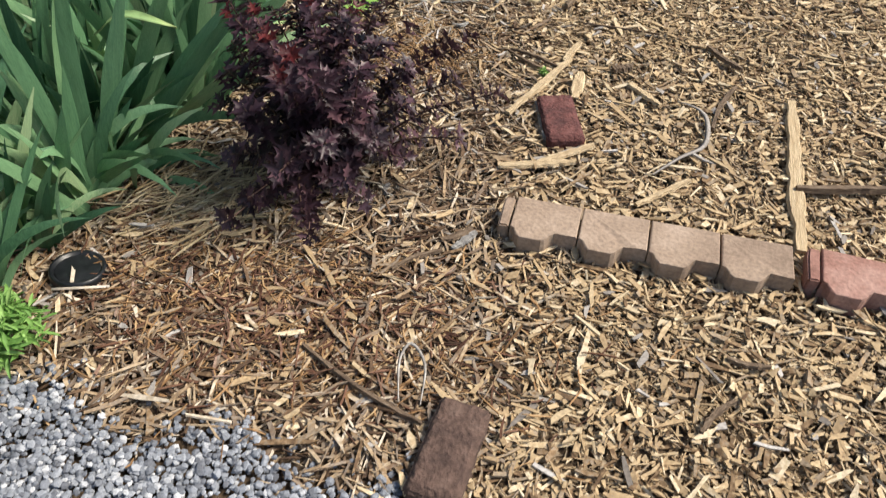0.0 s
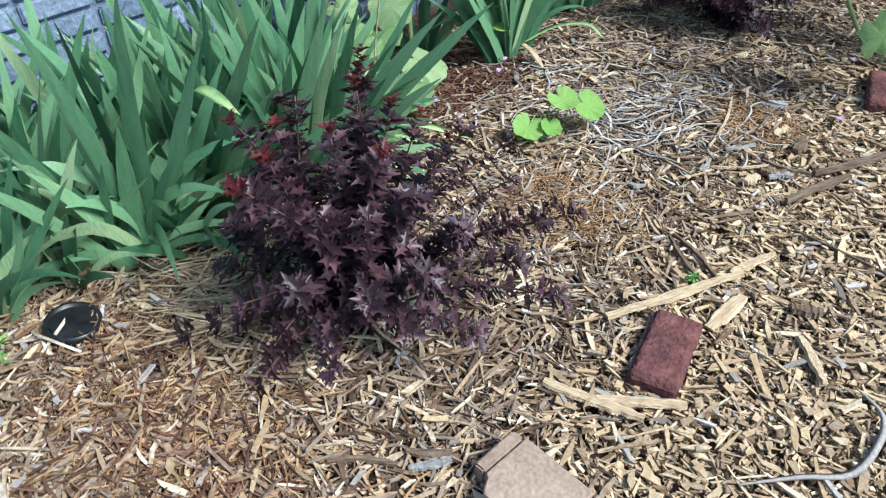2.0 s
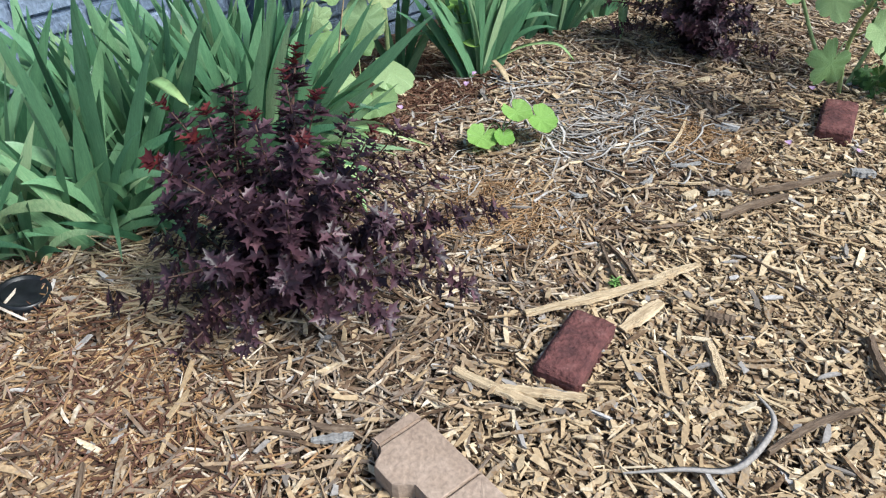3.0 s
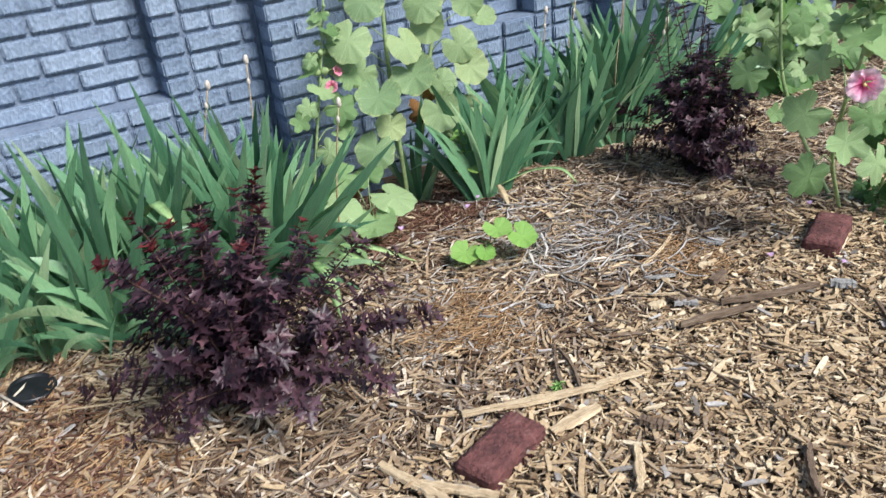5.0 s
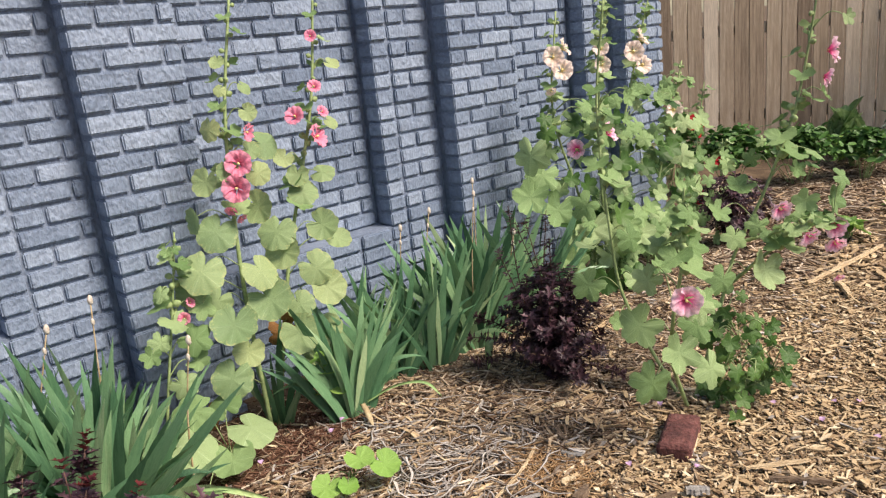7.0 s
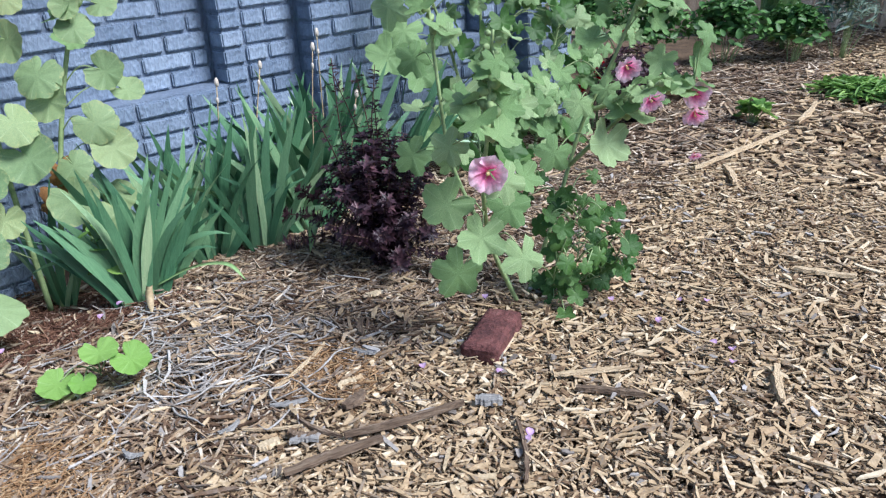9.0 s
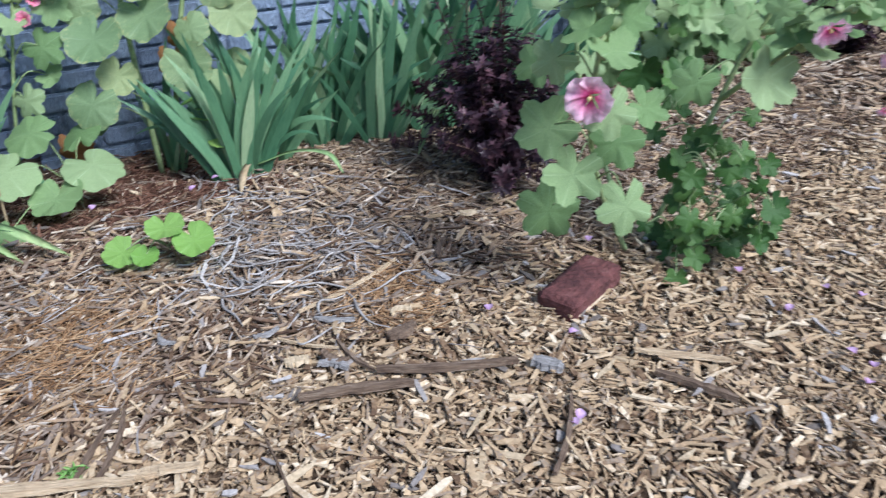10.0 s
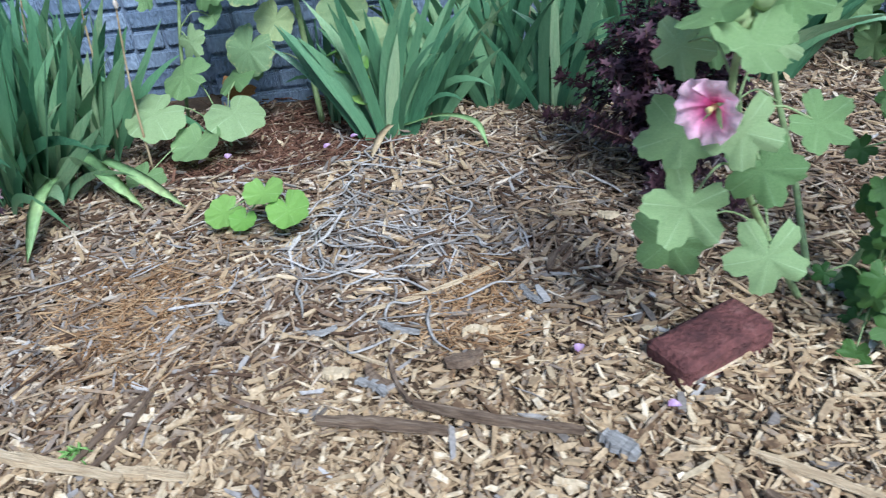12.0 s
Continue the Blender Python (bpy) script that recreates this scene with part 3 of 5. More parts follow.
# ---- fence ----
def fence():
    a, b = Vector((-3.3, 6.35, 0)), Vector((-0.7, 8.44, 0))
    d = (b - a).normalized()
    turn = math.degrees(math.atan2(d.y, d.x))
    f = thing("fence", tuple(a), "weathered brown cedar board fence behind the bed", "fence", turn=turn)
    boards = [mesh("board", [p + noise.noise_vector(Vector((p.x * 3, p.y, p.z * 1.3)) + Vector((k * 5, 0, 0))) * 0.004 for p in box(0.11, 0.018, 1.85, 0.003, 0, 0)[0]], box(0.11, 0.018, 1.85, 0.003, 0, 0)[1], CEDAR, False) for k in range(4)]
    n = int((b - a).length / 0.12)
    for i in range(n):
        part("board", R.choice(boards), f, pose(0.06 + i * 0.12, R.uniform(-0.004, 0.004) - 0.012, 0.03 + R.uniform(-0.01, 0.01), 0, R.gauss(0, 0.2), R.gauss(0, 0.7)))
    for z in (0.3, 1.0, 1.65):
        part("rail", mesh("rail", *box(n * 0.12, 0.04, 0.09, 0.004), CEDAR, False), f, pose(n * 0.06, 0.021, z))
    for i in range(0, n + 1, 15):
        part("post", mesh("post", *box(0.09, 0.09, 1.9, 0.005), CEDAR, False), f, pose(i * 0.12, 0.09, -0.02))


# ---- loose bricks, edging, lamp ----
def loose_brick(place, turn, label, clay, mortar=False, tilt=(0, 0)):
    t = thing("brick", place, label, "brick", "loose bricks laid on the mulch")
    t.matrix_basis = pose(*place, *tilt, turn)
    v, f = box(0.095, 0.195, 0.058, 0.005, 0.0025, 6)
    part("body", mesh("body", v, f, clay, True), t)
    if mortar:
        v, f = box(0.007, 0.17, 0.04, 0.004, 0.005, 5)
        part("mortar_crust", mesh("mortar_crust", v, f, MORTAR, True), t, pose(-0.049, 0.01, 0.004), "grey mortar crust")


def edging(place, turn, concrete, label, n=4):
    e = thing("scalloped_edging", place, label, "garden edging", "scalloped edging pieces along the path", turn=turn)
    unit, deep, high = 0.149, 0.105, 0.058
    for i in range(n):
        x0, x1 = i * unit + 0.0015, (i + 1) * unit - 0.0015
        k = 18
        front = []
        for j in range(k + 1):
            u = j / k
            rise, fall = min(1, max(0, (u - 0.02) / 0.14)), min(1, max(0, (u - 0.5) / 0.18))
            bulge = rise * rise * (3 - 2 * rise) * (1 - fall * fall * (3 - 2 * fall))
            front.append((x0 + (x1 - x0) * u, -deep + 0.006 - 0.03 * bulge))
        ring = front + [(x1, 0.0), (x0, 0.0)]
        cx, cy = sum(p[0] for p in ring) / len(ring), sum(p[1] for p in ring) / len(ring)
        verts, faces = [], []
        for z, s in ((-0.02, 1), (high - 0.006, 1), (high - 0.0015, 0.985), (high, 0.955)):
            verts += [Vector((cx + (x - cx) * s, cy + (y - cy) * s, z + 0.003 * noise.noise(Vector((x * 30, y * 30, i))))) for x, y in ring]
        m = len(ring)
        for r in range(3):
            faces += [(r * m + j, r * m + (j + 1) % m, (r + 1) * m + (j + 1) % m, (r + 1) * m + j) for j in range(m)]
        faces.append(tuple(range(3 * m, 4 * m)))
        part("segment", mesh("segment", verts, faces, concrete, False), e)
    v, f = box(0.024, deep - 0.01, high + 0.01, 0.004, 0.002, 2)
    part("end_strip", mesh("end_strip", v, f, concrete, False), e, pose(-0.0135, -deep / 2, -0.012))


def solar_lamp(place):
    t = thing("solar_path_light", place, "black round solar path light sunk in the mulch", "garden light")
    t.matrix_basis = pose(*place, -6, 8, 20)
    prof = [(0.0, 0.006), (0.046, 0.006), (0.049, 0.014), (0.055, 0.014), (0.057, 0.006), (0.057, -0.03)]
    n = 32
    verts = [Vector((r * math.cos(k * math.tau / n), r * math.sin(k * math.tau / n), z)) for r, z in prof for k in range(n)]
    faces = [(i * n + k, i * n + (k + 1) % n, (i + 1) * n + (k + 1) % n, (i + 1) * n + k) for i in range(len(prof) - 1) for k in range(n)]
    part("housing", mesh("housing", verts, faces, BLACK), t)
    part("panel", mesh("panel", [Vector((0.045 * math.cos(k * math.tau / n), 0.045 * math.sin(k * math.tau / n), 0.0085)) for k in range(n)], [tuple(range(n))], BLACK, False), t)
    v, f = box(0.11, 0.006, 0.004, 0.001)
    part("trim_strip", mesh("trim_strip", v, f, PAPERY), t, pose(0.02, -0.058, 0.006, 0, 0, 8), "pale rim strip")


# ---- plants ----
def blade_mesh(length, width, lean, twist, seed, material):
    """A sword-shaped leaf with a lens-shaped section, growing from the origin up z and leaning to +x."""
    verts, faces = [], []
    n = 9
    rr = random.Random(seed)
    p, ang = Vector((0, 0, 0)), 0.0
    droop = lean / n
    for i in range(n + 1):
        t = i / n
        w = width * (0.75 + 0.5 * t - 0.2 * t * t if t < 0.55 else 0.9645 * max(0.0, 1 - ((t - 0.55) / 0.45) ** 1.7)) * 0.5 + 0.0006
        h = 0.0016 * (1 - t) + 0.0005
        d = Vector((math.sin(ang), 0, math.cos(ang)))
        flat = Vector((math.cos(ang), 0, -math.sin(ang)))
        side = flat * math.cos(twist * t) + Vector((0, 1, 0)) * math.sin(twist * t)
        nrm = d.cross(side).normalized()
        wob = side * rr.uniform(-0.0015, 0.0015)
        verts += [p + side * w + wob, p + nrm * h, p - side * w + wob, p + side * w + wob, p - nrm * h, p - side * w + wob]
        ang += droop * (0.5 + 1.0 * t)
        p = p + Vector((math.sin(ang), 0, math.cos(ang))) * (length / n)
    for i in range(n):
        for k in (0, 1):
            a = i * 6 + k
            faces.append((a, a + 1, a + 7, a + 6))
            faces.append((a + 4, a + 3, a + 9, a + 10))
    return mesh("leaf", verts, faces, material)


BLADES = [blade_mesh(L, W * 0.95, lean, tw, i, IRIS) for i, (L, W, lean, tw) in enumerate([(0.52, 0.04, 0.1, 0.3), (0.58, 0.042, 0.2, -0.6), (0.48, 0.046, 0.3, 0.5), (0.62, 0.036, 0.2, 0.2), (0.44, 0.046, 0.12, -0.3), (0.54, 0.038, 0.5, 1.0), (0.4, 0.038, 0.35, 0.3), (0.5, 0.04, 0.7, -1.1)])]
ARCHED = [blade_mesh(L, W, lean, tw, 60 + i, IRIS) for i, (L, W, lean, tw) in enumerate([(0.42, 0.034, 1.5, 0.4), (0.46, 0.032, 1.9, -0.5), (0.36, 0.036, 1.2, 0.8), (0.5, 0.03, 1.6, -0.9)])]


def iris(place, n, size=1.0, axis=None, spread=26, lean=(0, 0), arch=0.06, label="clump of blue-green bearded iris leaves in mulch"):
    t = thing("iris_clump", place, label, "iris", "iris clumps along the wall")
    axis = R.uniform(0, 180) if axis is None else axis
    n = int(n * 2.3)
    for i in range(n):
        f = (i + 0.5) / n * 2 - 1
        a = f * spread + R.gauss(0, 6)
        m = pose(R.gauss(0, 0.012), R.gauss(0, 0.012), -0.012, 0, 0, axis + R.gauss(0, 16)) @ pose(f * 0.05, 0, 0) @ pose(0, 0, 0, R.gauss(lean[1], 7), a + lean[0], 0) @ pose(0, 0, 0, 0, 0, 0 if a > 0 else 180) @ pose(0, 0, 0, 0, 0, R.gauss(0, 14))
        s = size * R.uniform(0.78, 1.1) * (1.0 - 0.15 * abs(f))
        part("leaf", R.choice(ARCHED if R.random() < arch else BLADES), t, m @ Matrix.Diagonal((s, s, s, 1)))
    return t


def seed_stalk(place, height, lean, group="dry iris flower stalks"):
    t = thing("iris_stalk", place, "thin pale iris flower stalk with a papery spent bud", "flower stalk", group)
    pts = smoothpath([(0, 0, 0), (lean[0] * 0.3, lean[1] * 0.3, height * 0.5), (lean[0], lean[1], height)], 5)
    part("stem", mesh("stem", *tube(pts, 0.0035, 0.002, 5), STRAW), t)
    for k, f in enumerate((1.0, 0.9)):
        v, fc = bead(0.008 if k == 0 else 0.006, 2.0, 30 + k)
        part("bud", mesh("bud", v, fc, PAPERY), t, Matrix.Translation(pts[int(f * (len(pts) - 1))]))


def bead(r, tall, seed):
    """A small uneven pod."""
    rr = random.Random(seed)
    verts, faces, n = [], [], 7
    for i in range(5):
        a = math.pi * (i + 0.5) / 5
        verts += [Vector((r * math.sin(a) * math.cos(k * math.tau / n) * rr.uniform(0.8, 1.15), r * math.sin(a) * math.sin(k * math.tau / n) * rr.uniform(0.8, 1.15), -r * tall * math.cos(a))) for k in range(n)]
    for i in range(4):
        faces += [(i * n + k, i * n + (k + 1) % n, (i + 1) * n + (k + 1) % n, (i + 1) * n + k) for k in range(n)]
    faces += [tuple(reversed(range(n))), tuple(range(4 * n, 5 * n))]
    return verts, faces


def mallow_leaf(material, lobes, depth, seed, cup=0.18):
    """A round, lobed leaf of radius 1 lying in xy, stalk notch towards -y, ribs pressed in."""
    rr = random.Random(seed)
    rings, n = (0.0, 0.3, 0.6, 0.85, 1.0), 60
    verts, faces = [Vector((0, 0, 0))], []
    tilt = rr.uniform(-0.12, 0.12)
    for r in rings[1:]:
        for k in range(n):
            a = math.tau * k / n
            th = abs((a / math.tau * 360 + 90) % 360)
            off = min(th, 360 - th)
            lob = math.cos(lobes * (a - math.pi / 2))
            edge = 1 - depth * (0.5 - 0.5 * lob) ** 2.2 + (0.02 + 0.06 * depth) * math.sin(21 * a + seed) + 0.02 * math.sin(11 * a + 2 * seed)
            if depth < 0.1:
                edge = 0.93 + 0.09 * abs(math.cos(4.5 * (a - math.pi / 2))) ** 0.7 + 0.02 * math.sin(5 * a + seed)
            notch = 1.0 if off > 24 else 0.25 + 0.75 * (off / 24) ** 0.6
            q = r * (1 + (edge * notch - 1) * r ** 1.5)
            z = cup * q * q * (1 if seed % 2 else -0.9) + (0.02 + 0.05 * depth) * r * lob + 0.06 * r * r * math.sin(3 * a + seed) + 0.025 * r * r * math.sin(10 * a) + tilt * q * math.cos(a)
            verts.append(Vector((q * math.cos(a), q * math.sin(a), z)))
    for k in range(n):
        faces.append((0, 1 + k, 1 + (k + 1) % n))
    for i in range(len(rings) - 2):
        for k in range(n):
            a, b = 1 + i * n + k, 1 + i * n + (k + 1) % n
            faces.append((a, a + n, b + n, b))
    me = mesh("leaf", verts, faces, material)
    return me


ROUND = {m.name: [mallow_leaf(m, 5, 0.07, s) for s in range(4)] for m in (LEAFY, LEAFG, SEEDL)}
LOBED = {m.name: [mallow_leaf(m, 5, 0.26 + 0.04 * s, s + 9, 0.24) for s in range(4)] for m in (LEAFG, LEAFD, LEAFY)}
WITHERED = [mallow_leaf(BROWNL, 5, 0.3, 21, 0.9), mallow_leaf(BROWNL, 5, 0.3, 22, 0.8)]


def bloom_mesh(material, seed):
    """Five overlapping ruffled petals in a wide funnel opening towards +z."""
    verts, faces = [], []
    n, rows = 9, 6
    for p in range(5):
        k0 = len(verts)
        for i in range(rows):
            r = 0.004 + 0.046 * i / (rows - 1)
            for j in range(n):
                u = (j / (n - 1) - 0.5) * 2
                a = p * math.tau / 5 + u * 0.86 * (0.55 + 0.45 * i / (rows - 1))
                ruff = 0.005 * math.sin(j * 2.3 + p * 1.7 + seed) * (i / (rows - 1)) ** 2
                rad = r * (1 - 0.2 * u ** 4 * (i / (rows - 1)) + 0.03 * math.sin(5 * u + p))
                verts.append(Vector((rad * math.cos(a), rad * math.sin(a), 0.036 * (i / (rows - 1)) ** 0.85 - 0.01 * (i / (rows - 1)) ** 4 + 1.5 * ruff + u * 0.006)))
        for i in range(rows - 1):
            for j in range(n - 1):
                a = k0 + i * n + j
                faces.append((a, a + 1, a + 1 + n, a + n))
    return mesh("corolla", verts, faces, material)


BLOOMS = {m.name: [bloom_mesh(m, s) for s in (0, 2)] for m in (PINK, CORAL, CREAM, RED)}
STAMEN = mesh("stamen", *tube([Vector((0, 0, z)) for z in (0, 0.008, 0.016, 0.022)], 0.0035, 0.005, 7), POLLEN)
BUD = mesh("bud", *bead(0.009, 1.2, 5), STEM)
BRACT = mallow_leaf(LEAFG, 3, 0.5, 33)


def facing(p, normal, tip, s):
    """A pose at p with local z along normal and local y near tip."""
    z = Vector(normal).normalized()
    y = Vector(tip) - z * z.dot(Vector(tip))
    y = y.normalized() if y.length > 1e-4 else Vector((0, 1, 0)).cross(z).normalized()
    x = y.cross(z)
    m = Matrix((x, y, z)).transposed().to_4x4()
    return Matrix.Translation(p) @ m @ Matrix.Diagonal((s, s, s, 1))


def flower(parent, p, normal, s, colour):
    f = part("flower", R.choice(BLOOMS[colour.name]), parent, facing(p, normal, (R.uniform(-1, 1), R.uniform(-1, 1), R.uniform(-1, 1)), s))
    part("stamen", STAMEN, f)
    return f


def stalk(parent, pts, r0, r1, n=8):
    path = smoothpath(pts, n)
    part("stem", mesh("stem", *tube(path, r0, r1, 7), STEM), parent)
    return path


def leaf_on(parent, path, p, s, kinds, out=None):
    """A leaf centred at p, with its stalk back to the nearest lower point of the stem."""
    p = Vector(p)
    q = min(path, key=lambda v: (v - p).length + 1.4 * max(0, v.z - p.z + 0.02))
    away = p - q
    away.z = 0
    away = away.normalized() if away.length > 0.01 else Vector((1, 0, 0))
    nrm = out or (Vector((0.72, -0.42, 0.5)) + away * 0.3 + Vector((R.gauss(0, 0.27), R.gauss(0, 0.27), R.gauss(0, 0.24))))
    me = R.choice(kinds)
    m = facing(p, nrm, away + Vector((0, 0, -0.8)), s)
    leaf = part("leaf", me, parent, m)
    root = m @ Vector((0, -0.25, 0))
    if (root - q).length > 0.015:
        mid = (root + q) / 2 + Vector((0, 0, 0.02 + 0.1 * (root - q).length))
        rel = m.inverted()
        pts = [rel @ v for v in smoothpath([q, mid, root], 4)]
        part("petiole", mesh("petiole", *tube(pts, 0.0022 / s, 0.0015 / s, 5), STEM), leaf)
    return leaf


def top_buds(parent, path, start, count, s=1.0):
    """Buds and small bracts up the flowering end of a stem."""
    n = len(path)
    for i in range(count):
        f = start + (1 - start) * (i + 0.5) / count
        k = min(n - 2, int(f * (n - 1)))
        a = i * 2.4
        off = Vector((math.cos(a), math.sin(a), 0.35)) * 0.014
        b = s * (1.6 - 0.85 * (f - start) / (1 - start + 1e-6))
        part("bud", BUD, parent, facing(path[k] + off, off, (0, 0, 1), b))
        if i % 2 == 0:
            part("bract", BRACT, parent, facing(path[k] + off * 2.6, off + Vector((0, 0, 0.02)), off, 0.034 * b))


def hollyhock(base, label, stems, leaves, kinds, blooms, bloom_scale=1.0, r0=0.009, buds=20, start=0.5, name="hollyhock", category="hollyhock", flat=False):
    """stems: lists of points; leaves: (point, radius); blooms: (point, facing, colour, scale). All in the place's own metres."""
    b = Vector(base)
    t = thing(name, base, label, category)
    paths = [stalk(t, [Vector(p) - b for p in s], r0, r0 * 0.5) for s in stems]
    every = [p for path in paths for p in path]
    for p, s in leaves:
        leaf_on(t, every, Vector(p) - b, s, kinds, Vector((R.gauss(0.4, 0.14), R.gauss(-0.1, 0.14), 1)) if flat else None)
    for p, nrm, colour, s in blooms:
        flower(t, Vector(p) - b, nrm, s * bloom_scale, colour)
    for path in paths:
        if buds:
            top_buds(t, path, start, buds)
    return t, paths


def leaflet_mesh(pts, normals, tips, sizes, shape):
    """Many small leaves as one mesh; shape: outline (x, y, z) with y along the leaf."""
    shape = np.array(shape)
    k = len(shape)
    verts, faces = [], []
    for p, n, t, s in zip(pts, normals, tips, sizes):
        m = np.array(facing(p, n, t, s))
        q = shape @ m[:3, :3].T + m[:3, 3]
        o = len(verts)
        verts += q.tolist()
        faces += [tuple(o + i for i in f) for f in LEAFLET_FACES]
    return verts, faces


# a three-lobed toothed leaflet folded along its rib, and a plain oval one
LOBELET = [(0, 0, 0), (0.24, 0.14, 0.12), (0.13, 0.36, 0.03), (0.36, 0.62, 0.14), (0.13, 0.66, 0.03), (0, 1.1, -0.1), (-0.13, 0.66, 0.03), (-0.36, 0.62, 0.14), (-0.13, 0.36, 0.03), (-0.24, 0.14, 0.12), (0, 0.4, -0.05), (0, 0.7, -0.06)]
OVALET = [(0, 0, 0), (0.2, 0.12, 0.07), (0.3, 0.35, 0.09), (0.28, 0.6, 0.08), (0.16, 0.84, 0.04), (0, 1.0, -0.05), (-0.16, 0.84, 0.04), (-0.28, 0.6, 0.08), (-0.3, 0.35, 0.09), (-0.2, 0.12, 0.07), (0, 0.4, -0.02), (0, 0.7, -0.03)]
LOBELET = [(x * 1.08, y, z) for x, y, z in LOBELET]
LEAFLET_FACES = [(0, 1, 2, 10), (10, 2, 3), (10, 3, 4, 11), (11, 4, 5), (0, 10, 8, 9), (10, 7, 8), (10, 11, 6, 7), (11, 5, 6)]
STRIPLET = [(x * 0.35, y, z) for x, y, z in OVALET]


def shrub(base, label, ends, leaf, whorl=6, red=0.3, name="purple_shrub", bare=0.1, gap=0.021, low=()):
    """A shrub of arching stems with whorls of leaves at the nodes; low: sprawling stems with wider gaps."""
    b = Vector(base)
    t = thing(name, base, label, "shrub", "dark purple shrubs in the bed")
    stems, P, N, T, S, rp, rn, rt, rs = [], [], [], [], [], [], [], [], []
    for e, lies in [(e, False) for e in ends] + [(e, True) for e in low]:
        e = Vector(e) - b
        mid = e * 0.5 + Vector((R.gauss(0, 0.02), R.gauss(0, 0.02), (0.1 if lies else 0.14) * e.xy.length + 0.01))
        path = smoothpath([(R.gauss(0, 0.015), R.gauss(0, 0.015), -0.01), mid, e], 12)
        stems.append(tube(path[::2], 0.0035, 0.0014, 5))
        length = sum((q - p).length for p, q in zip(path, path[1:]))
        first = 0.35 if lies else bare
        count = max(3, int(length * (1 - first) / (gap * (1.35 if lies else 1))))
        for i in range(count):
            f = first + (1 - first) * (i + R.uniform(-0.25, 0.25)) / (count - 1)
            tipmost = i == count - 1
            k = max(0, min(len(path) - 2, int(f * (len(path) - 1))))
            d = (path[k + 1] - path[k]).normalized()
            u = d.orthogonal().normalized()
            w = d.cross(u)
            turn = R.uniform(0, math.tau)
            size = leaf * R.uniform(0.75, 1.1) * (0.92 if lies else 1)
            for j in range(whorl + (3 if tipmost else 0)):
                a = turn + j * math.tau / (whorl + (3 if tipmost else 0)) + R.gauss(0, 0.25)
                ring = u * math.cos(a) + w * math.sin(a)
                tip = (ring + d * R.uniform(0.15, 0.8)).normalized()
                pos = path[k] + ring * R.uniform(0.001, 0.006) + d * R.gauss(0, 0.005)
                nrm = d + ring * -0.35 + Vector((R.gauss(0, 0.25), R.gauss(0, 0.25), 0.35))
                P.append(pos), N.append(nrm), T.append(tip), S.append(size * R.uniform(0.7, 1.12))
            if tipmost and R.random() < red * (1 if e.z > 0.36 else 0.12):
                for j in range(9):
                    a = turn + j * 0.75
                    ring = u * math.cos(a) + w * math.sin(a)
                    rp.append(path[-1] + d * R.uniform(0.004, 0.026)), rn.append(d + ring * -0.5), rt.append(ring * 0.6 + d), rs.append(size * R.uniform(0.5, 0.8))
    for s in stems:
        part("stem", mesh("stem", *s, DARKSTEM), t)
    tagged(part("foliage", mesh("foliage", *leaflet_mesh(P, N, T, S, LOBELET), PURPLE), t), kind="stuff")
    if rp:
        tagged(part("young_foliage", mesh("young_foliage", *leaflet_mesh(rp, rn, rt, rs, LOBELET), REDTIP), t, label="red young leaves"), kind="stuff")
    return t


def mound(name, base, radii, count, leaf, material, label, category, shape=OVALET, up=0.3, group=""):
    """A low leafy mass: leaves on short stems through a dome with an uneven outline."""
    b = Vector(base)
    t = thing(name, base, label, category, group)
    P, N, T, S, stems = [], [], [], [], []
    for _ in range(count):
        a, c = R.uniform(0, math.tau), R.uniform(0.05, 1) ** 0.6
        h = R.uniform(0.2, 1) ** 0.5
        lump = 0.75 + 0.4 * noise.noise(Vector((math.cos(a) * 2 + b.x, math.sin(a) * 2 + b.y, h * 2)))
        rad = c * lump * math.sqrt(max(0.05, 1 - (h * 0.92) ** 2))
        p = Vector((math.cos(a) * rad * radii[0], math.sin(a) * rad * radii[1], h * radii[2] * (0.8 + 0.3 * lump)))
        out = Vector((p.x / radii[0], p.y / radii[1], up + p.z / radii[2]))
        P.append(p), N.append(out + Vector((R.gauss(0, 0.5), R.gauss(0, 0.5), R.gauss(0, 0.3)))), T.append(out + Vector((R.gauss(0, 0.7), R.gauss(0, 0.7), R.gauss(0, 0.5)))), S.append(leaf * R.uniform(0.6, 1.3))
        if len(stems) < 40 and h > 0.5:
            stems.append(tube(smoothpath([(p.x * 0.2, p.y * 0.2, -0.01), p * 0.6, p], 3), 0.004, 0.002, 4))
    for s in stems[:12]:
        part("stem", mesh("stem", *s, STEM), t)
    tagged(part("foliage", mesh("foliage", *leaflet_mesh(P, N, T, S, shape), material), t), kind="stuff")
    return t


# ================= the place =================
fence()

# loose bricks and edging
loose_brick((0.13, 1.772, -0.024), 19, "dark red clay brick with mortar crust lying on chips", CLAY, True)
loose_brick((0.106, 0.775, -0.022), -4, "dull brown clay brick at the gravel edge", CLAYD)
loose_brick((-0.007, 3.02, -0.014), 23, "red clay brick lying tilted before the hollyhock", CLAY, False, (2, -3))
edging((0.09, 1.423, -0.008), 0.6, CONC, "tan scalloped concrete edging lying in wood chips")
edging((0.742, 1.438, -0.008), -3, CONCR, "reddish scalloped concrete edging lying in wood chips")
solar_lamp((-0.757, 0.975, 0.012))

